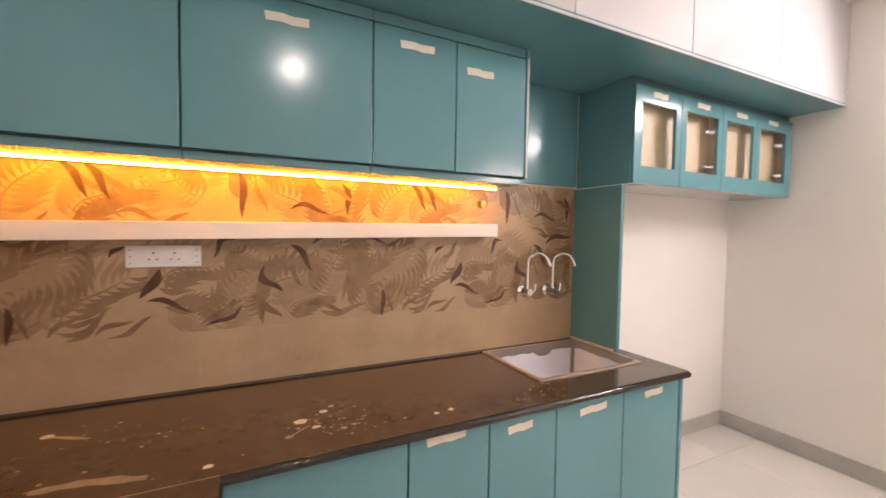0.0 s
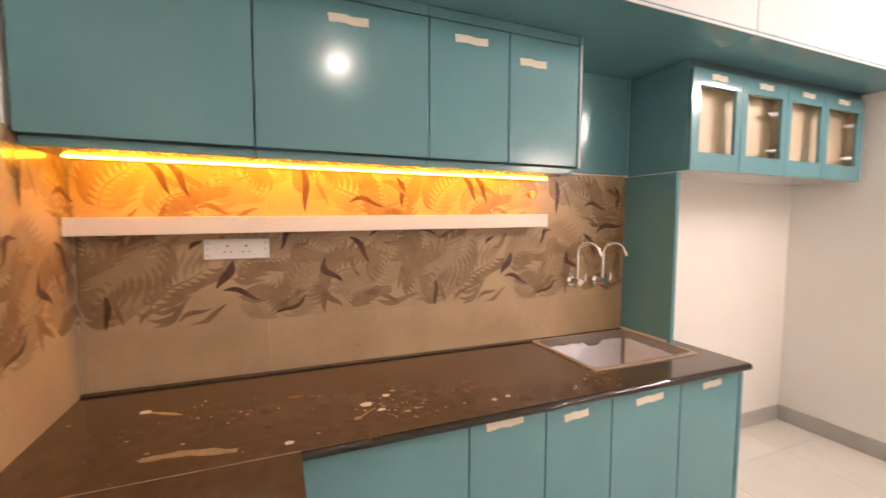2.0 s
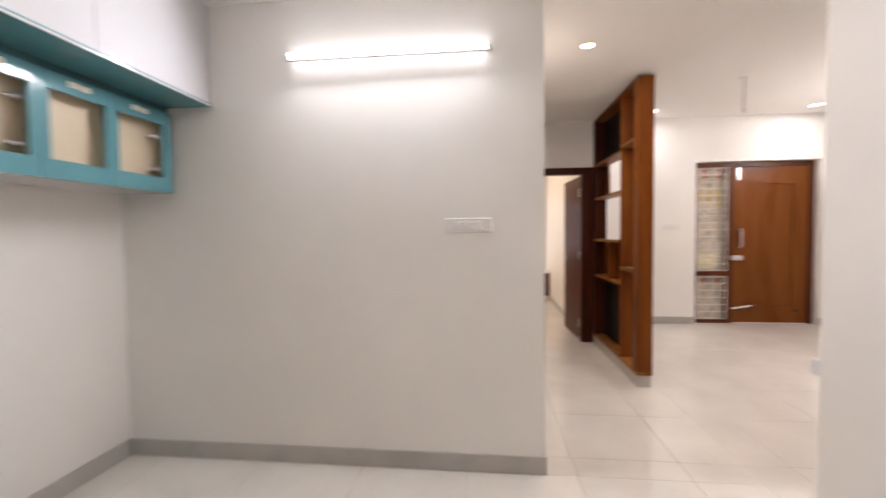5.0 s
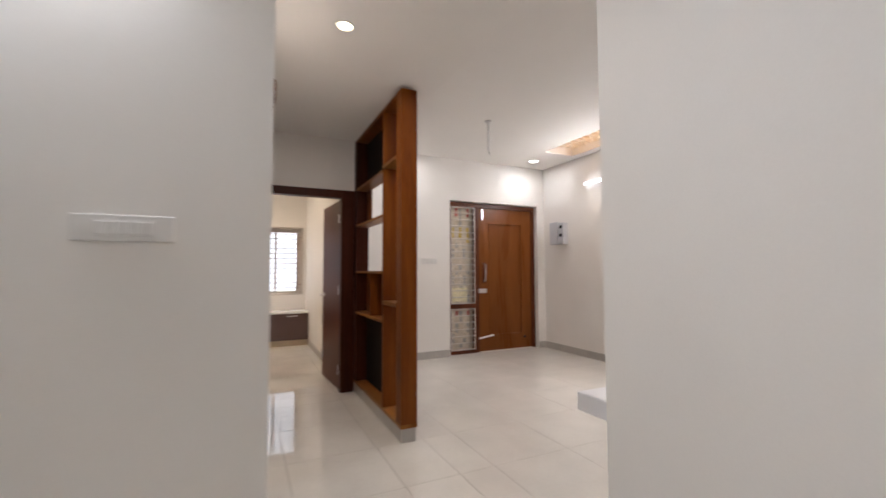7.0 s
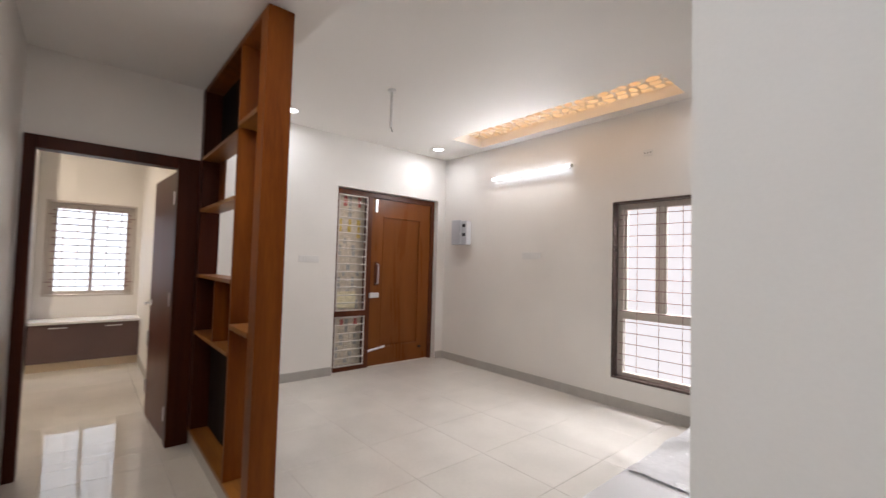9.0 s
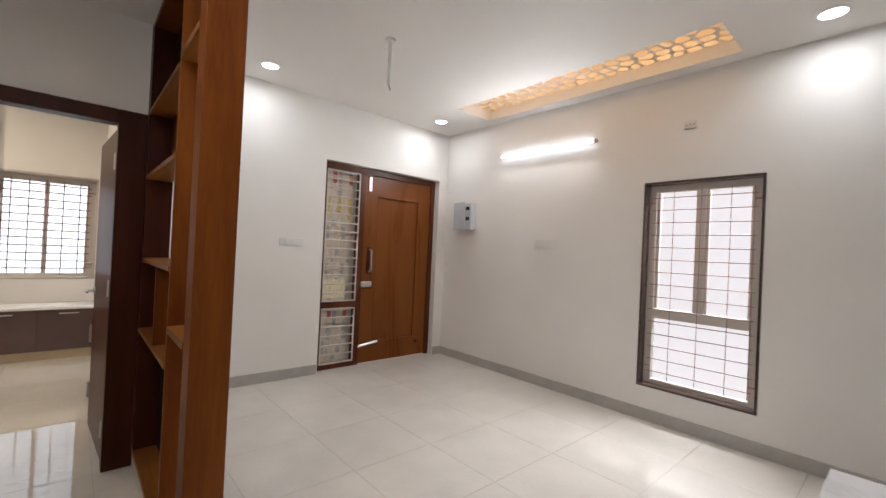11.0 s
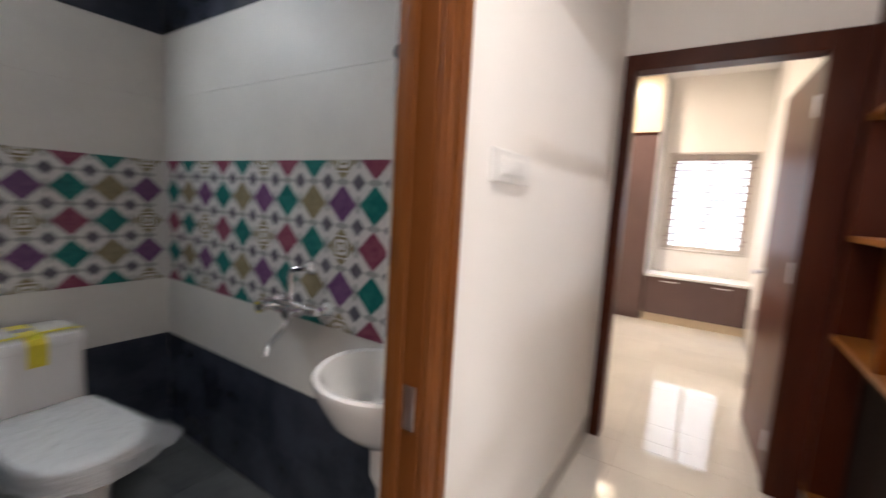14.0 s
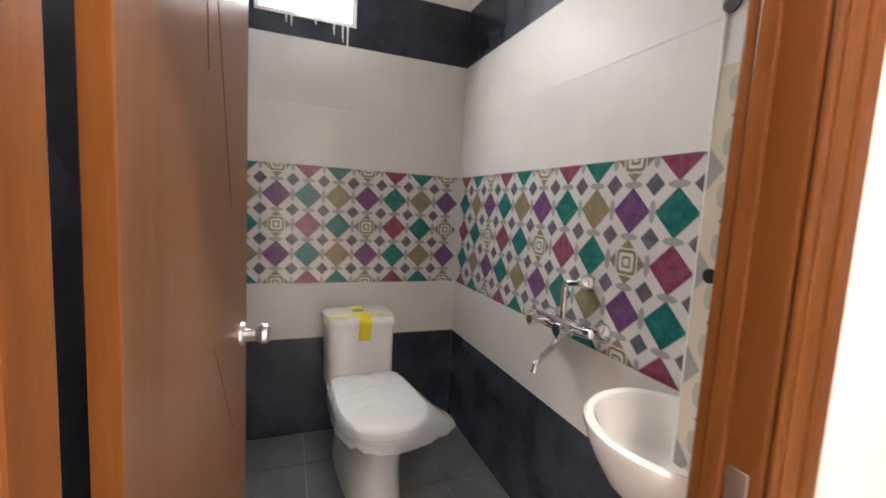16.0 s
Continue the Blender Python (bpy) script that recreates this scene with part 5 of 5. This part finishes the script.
# ---- leaf-print wall tiles ----
# dark leaves of one repeat: start and end along the wall and in height, width, bow
PRINT = [(-0.515, 1.128, -0.515, 1.002, 0.16, 0.05), (-0.119, 1.237, -0.179, 1.132, 0.27, 0.07), (-0.160, 1.124, -0.022, 1.077, 0.14, 0.10),
         (0.138, 1.093, 0.012, 1.021, 0.12, 0.12), (0.217, 1.245, 0.285, 1.133, 0.22, -0.22), (0.309, 1.321, 0.397, 1.210, 0.17, 0.10),
         (0.118, 1.338, 0.043, 1.271, 0.22, -0.25), (-0.260, 1.276, -0.213, 1.317, 0.25, 0.12), (-0.580, 1.343, -0.501, 1.325, 0.16, 0.10),
         (-0.384, 1.590, -0.309, 1.471, 0.18, 0.08), (-0.324, 1.590, -0.252, 1.469, 0.18, 0.08), (0.132, 1.595, 0.141, 1.417, 0.15, 0.05),
         (0.514, 1.573, 0.540, 1.439, 0.20, 0.10), (0.310, 1.459, 0.466, 1.445, 0.13, 0.14), (0.393, 1.319, 0.583, 1.364, 0.14, 0.12)]
# fainter leaves between them
PRINT_MID = [(0.542, 1.250, 0.517, 1.083, 0.17, 0.06), (0.173, 1.131, 0.213, 1.012, 0.26, 0.12), (0.368, 1.074, 0.529, 1.040, 0.15, 0.10), (-0.303, 1.016, -0.190, 1.061, 0.15, 0.10),
             (0.287, 1.592, 0.380, 1.507, 0.16, 0.14), (-0.238, 1.426, -0.116, 1.407, 0.16, 0.14), (0.115, 1.121, 0.001, 1.027, 0.20, 0.10), (0.300, 1.400, 0.420, 1.360, 0.15, 0.10),
             (0.450, 1.550, 0.560, 1.500, 0.20, 0.10), (0.410, 1.420, 0.560, 1.390, 0.17, -0.10), (-0.42, 1.02, -0.33, 1.09, 0.16, 0.1), (-0.44, 1.37, -0.41, 1.43, 0.2, 0.1)]
# stems of the palm fronds of one repeat: start, end, bow, leaflet length
FRONDS = [(-0.52, 1.00, -0.36, 1.29, 0.10, 0.13), (-0.40, 1.00, -0.20, 1.20, 0.12, 0.12), (-0.34, 1.30, -0.50, 1.13, 0.12, 0.12), (-0.13, 1.14, 0.07, 1.23, 0.16, 0.12),
          (0.03, 1.00, 0.15, 1.22, -0.1, 0.13), (0.16, 1.02, 0.21, 1.20, 0.1, 0.11), (0.22, 1.08, 0.41, 1.20, 0.14, 0.12), (0.07, 1.25, 0.22, 1.25, 0.14, 0.12),
          (-0.10, 1.06, 0.02, 1.02, 0.1, 0.10), (0.30, 1.03, 0.42, 1.10, 0.1, 0.11), (-0.22, 1.37, 0.02, 1.58, 0.14, 0.14), (0.02, 1.47, -0.12, 1.60, 0.1, 0.12),
          (0.14, 1.46, 0.27, 1.60, 0.1, 0.13), (0.40, 1.38, 0.22, 1.53, -0.12, 0.13), (-0.52, 1.40, -0.40, 1.58, 0.1, 0.13), (-0.36, 1.38, -0.20, 1.50, 0.12, 0.12)]
PERIOD, Z0P, Z1P, LIFT = 1.205, 1.0045, 1.625, 0.019
frond_rng = random.Random(21)
for k in range(7):
    u, z = 0.42 + 0.04 * k, frond_rng.choice((1.02, 1.1, 1.2, 1.34, 1.42))
    t = frond_rng.uniform(0.4, 2.2)
    FRONDS.append((u, z, u + 0.22 * math.cos(t), z + 0.2 * math.sin(t), frond_rng.uniform(-0.14, 0.14), 0.13))


def leaf_shape(bm, place, a, b, w, mi, bow, off, lo, hi, n=10):
    """One curved pointed leaf lying on the wall from a to b, cut off at the edges of the printed band."""
    du, dz = b[0] - a[0], b[1] - a[1]
    L = math.hypot(du, dz)
    tx, tz = du / L, dz / L
    prev = None
    for k in range(n + 1):
        s = k / n
        half = w * L * 0.5 * (math.sin(math.pi * s ** 0.8) ** 0.9 if 0 < k < n else 0.008)
        c = bow * L * (math.sin(math.pi * s) + 0.45 * math.sin(2 * math.pi * s))
        pair = []
        for sg in (-1, 1):
            pu, pz = a[0] + tx * L * s - tz * (c + sg * half), a[1] + tz * L * s + tx * (c + sg * half)
            pair.append((min(hi, max(lo, pu)), min(Z1P, max(Z0P, pz))))
        cur = [bm.verts.new(place(*q, off)) for q in pair]
        if prev:
            f = bm.faces.new((prev[0], cur[0], cur[1], prev[1]))
            f.material_index = mi
        prev = cur


def leaf_print(name, parent, place, lo, hi, shift):
    """The printed leaves of one tiled wall: dark leaves over pale palm fronds."""
    bm = bmesh.new()
    layer = 0
    k0 = math.floor((lo + 0.55 - shift) / PERIOD) - 1
    for k in range(k0, k0 + 5):
        base = shift + k * PERIOD
        for i, (u0, z0, u1, z1, bow, size) in enumerate(FRONDS):
            L = math.hypot(u1 - u0, z1 - z0)
            tx, tz = (u1 - u0) / L, (z1 - z0) / L
            leaf_shape(bm, place, (base + u0, z0 + LIFT), (base + u1, z1 + LIFT), 0.03, 2, bow, 0.0002 + 0.00001 * (i + 16 * (k % 2)), lo, hi)
            for j in range(11):
                s = (j + 0.5) / 11
                c = bow * L * (math.sin(math.pi * s) + 0.45 * math.sin(2 * math.pi * s))
                pu, pz = base + u0 + tx * L * s - tz * c, z0 + LIFT + tz * L * s + tx * c
                if not (lo < pu < hi and Z0P < pz < Z1P):
                    continue
                d = math.atan2(tz, tx) + bow * 2.2 * math.cos(math.pi * s)
                for sg in (-1, 1):
                    q = d + sg * (0.95 - 0.5 * s)
                    ll = size * (0.55 + 0.6 * math.sin(math.pi * (0.2 + 0.7 * s)))
                    layer += 1
                    tip = (pu + ll * math.cos(q), pz + ll * math.sin(q))
                    leaf_shape(bm, place, (pu, pz), tip, 0.15 if i % 3 else 0.21, (3, 2, 3, 2)[(i + (sg > 0)) % 4], 0.10 * sg, 0.0006 + 0.000004 * (layer % 750), lo, hi, 6)
        for i, (u0, z0, u1, z1, w, bow) in enumerate(PRINT + PRINT_MID):
            if lo < base + u0 < hi:
                leaf_shape(bm, place, (base + u0, z0), (base + u1, z1), w, 0 if i < len(PRINT) else 1, bow, 0.0037 + 0.00001 * (i + 40 * (k % 2)), lo, hi)
                # a fainter leaf of the same spray beside it
                q = 0.03 + 0.012 * (i % 3)
                leaf_shape(bm, place, (base + u0 + q, z0 - 0.4 * q), (base + u1 + 1.7 * q, z1 + 0.5 * q), w * 0.9, 1 + i % 2, -bow, 0.0034 + 0.00001 * i, lo, hi)
    return part(name, bm, LEAFS, parent, "brown printed leaves")


tiles_n = thing("wall_tiles_north", (0.6, KY, 0.78), "tan matt wall tiles with a brown leaf print band", "wall tiles", kind="structure")
tiles_w = thing("wall_tiles_west", (KW, 1.2, 0.78), "tan matt wall tiles with a brown leaf print band", "wall tiles", kind="structure")
for lo, hi in ((-0.59, 0.0), (0.0, 0.602), (0.602, 1.204), (1.204, 1.800)):
    for z0, z1 in ((0.788, 1.0038), (1.0042, 1.3148), (1.3152, 1.627)):
        part("tile", bx((lo + 0.0002, KY - 0.009, z0), (hi - 0.0002, KY - 0.0005, z1), 0.0003), TAN, tiles_n)
for hi, lo in ((KY - 0.010, 1.246), (1.246, 0.635), (0.635, 0.03), (0.03, -0.57)):
    for z0, z1 in ((0.788, 1.0038), (1.0042, 1.3148), (1.3152, 1.627)):
        part("tile", bx((KW + 0.0005, lo + 0.0002, z0), (KW + 0.009, hi - 0.0002, z1), 0.0003), TAN, tiles_w)
leaf_print("leaf_print", tiles_n, lambda u, z, o: (u, KY - 0.009 - o, z), -0.589, 1.799, 0.0)
leaf_print("leaf_print", tiles_w, lambda u, z, o: (KW + 0.009 + o, KY - 0.011 + u, z), -2.4, 0.0, -0.45)
single("tile_trim", bx((1.215, KY - 0.011, 1.6275), (1.80, KY - 0.0005, 1.6335)), TAPE, "pale edge strip over the wall tiles", "trim", kind="structure")


# ---- bathroom wall tiles ----
ROWS_B = [(-0.02, 0.218, 0), (0.219, 0.527, 0), (0.528, 0.832, 1), (0.833, 1.143, 2), (1.144, 1.454, 2), (1.455, 1.767, 1), (1.768, 2.082, 1), (2.083, 2.395, 0)]
PHASE_N, PHASE_E = 0.547, 0.577
cache = {}


def tile_object(parent, size, mat, place):
    key = (tuple(round(s, 3) for s in size), mat.name)
    if key not in cache:
        cache[key] = mesh_of("tile", bx((0, 0, 0), size, 0.0002), mat)
    ob = new("tile", cache[key])
    ob.parent = parent
    ob.matrix_parent_inverse = Matrix.Translation(-Vector(parent.location)) if parent.type == "EMPTY" else Matrix()
    ob.location = place


def bath_wall(name, along, lo, hi, first, label, skip=None):
    w = thing(name, (BX if along else 4.2, 0.4 if along else BY, 0), label, "wall tiles", kind="structure")
    step = 0.495
    for z0, z1, kind in ROWS_B:
        a = first
        while a < hi - 0.01:
            b = min(hi, a + step)
            p, q = max(a, lo) + 0.0001, b - 0.0001
            if q > p + 0.01:
                spans = [(p, q, z0, z1)]
                if skip and z1 > skip[2]:
                    spans = []
                    if p < skip[0]:
                        spans.append((p, min(q, skip[0]), z0, z1))
                    if q > skip[1]:
                        spans.append((max(p, skip[1]), q, z0, z1))
                    if min(q, skip[1]) > max(p, skip[0]):
                        spans.append((max(p, skip[0]), min(q, skip[1]), z0, skip[2]))
                for s0, s1, y0, y1 in spans:
                    size = (0.011, s1 - s0, y1 - y0) if along else (s1 - s0, 0.011, y1 - y0)
                    at = (BX, s0, y0) if along else (s0, BY, y0)
                    tile_object(w, size, (NAVY, BEIGE, MOSAIC[0])[kind], at)
            a += step
    # printed diamonds in the band
    bm = bmesh.new()
    P = 0.1552
    zb0, zb1 = 0.8335, 1.4535
    A, B = ((2, 3, 1), (4, 2, 3)) if along else ((1, 3, 2), (3, 2, 4))
    off = 0.0008

    def put(cu, cz, ru, rz, mi, lift, n=4, turn=0.0, wave=0.0):
        pts = []
        for k in range(n):
            w4 = 1 + wave * math.cos(8 * math.pi * k / n)
            pts.append((cu + ru * w4 * math.cos(turn + 2 * math.pi * k / n), cz + rz * w4 * math.sin(turn + 2 * math.pi * k / n)))
        for ax, sg, lim in ((0, 1, lo + 0.001), (0, -1, hi - 0.001), (1, 1, zb0), (1, -1, zb1)):
            out = []
            for s, e in zip(pts, pts[1:] + pts[:1]):
                fs, fe = sg * (s[ax] - lim), sg * (e[ax] - lim)
                if fs >= 0:
                    out.append(s)
                if fs * fe < 0:
                    t = fs / (fs - fe)
                    out.append((s[0] + t * (e[0] - s[0]), s[1] + t * (e[1] - s[1])))
            pts = out
            if len(pts) < 3:
                return
        f = bm.faces.new([bm.verts.new((BX - lift, u, z) if along else (u, BY - lift, z)) for u, z in pts])
        f.material_index = mi
    k = 0
    while k * P < hi - lo + P:
        cu = hi - (k + (PHASE_E if along else PHASE_N)) * P
        for row in range(5):
            cz = zb0 + row * P
            tone = (A if row % 2 else B)[k % 3]
            put(cu, cz, P * 0.455, P * 0.455, tone, off)
            if tone == 3 and row % 2 == 0:
                for s, mi in ((0.31, 0), (0.275, 3), (0.205, 0), (0.13, 3), (0.075, 0)):
                    put(cu, cz, P * s, P * s, mi, off + 0.0005 + 0.0006 * (0.32 - s), 16, math.pi / 4, 0.14)
            if row < 4:
                put(cu - P / 2, cz + P / 2, P * 0.215, P * 0.215, 5, off)
            put(cu - P / 2, cz, P * 0.075, P * 0.22, 6, off + 0.0006, 10)
            put(cu, cz + P / 2, P * 0.22, P * 0.075, 6, off + 0.0006, 10)
        k += 1
    part("diamond_print", bm, MOSAIC, w, "printed purple, teal, olive and plum diamonds")
    return w


bath_wall("wall_tiles_bath_north", 0, 3.553, BX, 3.41, "beige and slate tiles with a colourful diamond band", skip=(3.655, 4.143, 2.178))
bath_wall("wall_tiles_bath_east", 1, -0.360, BY, -0.67, "beige and slate tiles with a colourful diamond band")
# offcut tiles on the pilaster
po = thing("pilaster_tiles", (4.70, -0.45, 0), "offcut printed tiles cladding the upright", "wall tiles", kind="structure")
part("tile", bx((4.697, -0.52, 0.75), (4.7015, -0.362, 1.62), 0.0006), OFFCUT, po)
bm = bmesh.new()
for k in range(8):
    z = 1.51 - 0.1135 * k
    cy, mi = (-0.356, 6) if k % 2 else (-0.452, (4, 2)[(k // 2) % 2])
    f = bm.faces.new([bm.verts.new((4.6962, min(-0.366, max(-0.519, cy + a)), z + b)) for a, b in ((0, -0.048), (0.048, 0), (0, 0.048), (-0.048, 0))])
    f.material_index = mi
    for cy2 in (-0.404,):
        f = bm.faces.new([bm.verts.new((4.6962, cy2 + 0.012 * math.cos(a * 0.785), z + 0.057 + 0.03 * math.sin(a * 0.785))) for a in range(8)])
        f.material_index = 7
part("diamond_print", bm, MOSAIC + [SAGE], po)
part("corner_bead", bx((4.6955, -0.3655, -0.02), (4.7015, -0.3600, 2.40)), PLASTIC, po, "white corner bead")
# putty drips below the ventilator
for x, h in ((3.80, 0.035), (3.825, 0.05), (4.03, 0.05), (4.075, 0.08), (4.10, 0.11), (3.94, 0.02)):
    single("putty_drip", tube([(x, BY - 0.001, 2.18), (x, BY - 0.0015, 2.178 - h * 0.6), (x + 0.001, BY - 0.001, 2.178 - h)], [0.006, 0.004, 0.003], 8), PLASTIC, "white putty drip below the ventilator", "stain")

# ---- floor tiles, last ----
PITCH = 0.62


def lay(parent, x0, x1, y0, y1, ox, oy, pitch, mat, z, gap=0.0011, th=0.0075):
    i = math.floor((x0 - ox) / pitch)
    while ox + i * pitch < x1:
        j = math.floor((y0 - oy) / pitch)
        while oy + j * pitch < y1:
            a0, a1 = max(x0, ox + i * pitch) + gap, min(x1, ox + (i + 1) * pitch) - gap
            b0, b1 = max(y0, oy + j * pitch) + gap, min(y1, oy + (j + 1) * pitch) - gap
            if a1 - a0 > 0.01 and b1 - b0 > 0.01:
                tile_object(parent, (a1 - a0, b1 - b0, th), mat, (a0, b0, z - th))
            j += 1
        i += 1


lay(floor, KW, KX, -1.85, KY, 5.345, -3.345, PITCH, FLOOR, 0.0)
lay(floor, KX, 6.235, -1.85, CY, 5.345, -3.345, PITCH, FLOOR, 0.0)
lay(floor, KW, EX + 0.1, SY, -1.85, 5.345, -3.345, PITCH, FLOOR, 0.0)
lay(floor, 6.235, 6.355, -1.61, -0.67, 5.345, -3.345, PITCH, FLOOR, 0.0)
lay(floor, 6.355, 9.40, -1.61, 1.4, 5.345, -3.345, PITCH, FLOOR, 0.0)
lay(floor_bathroom, KX + T, BX, -0.60, BY, 4.54, 0.98, 0.31, SLATE, -0.02, 0.0015, 0.0075)
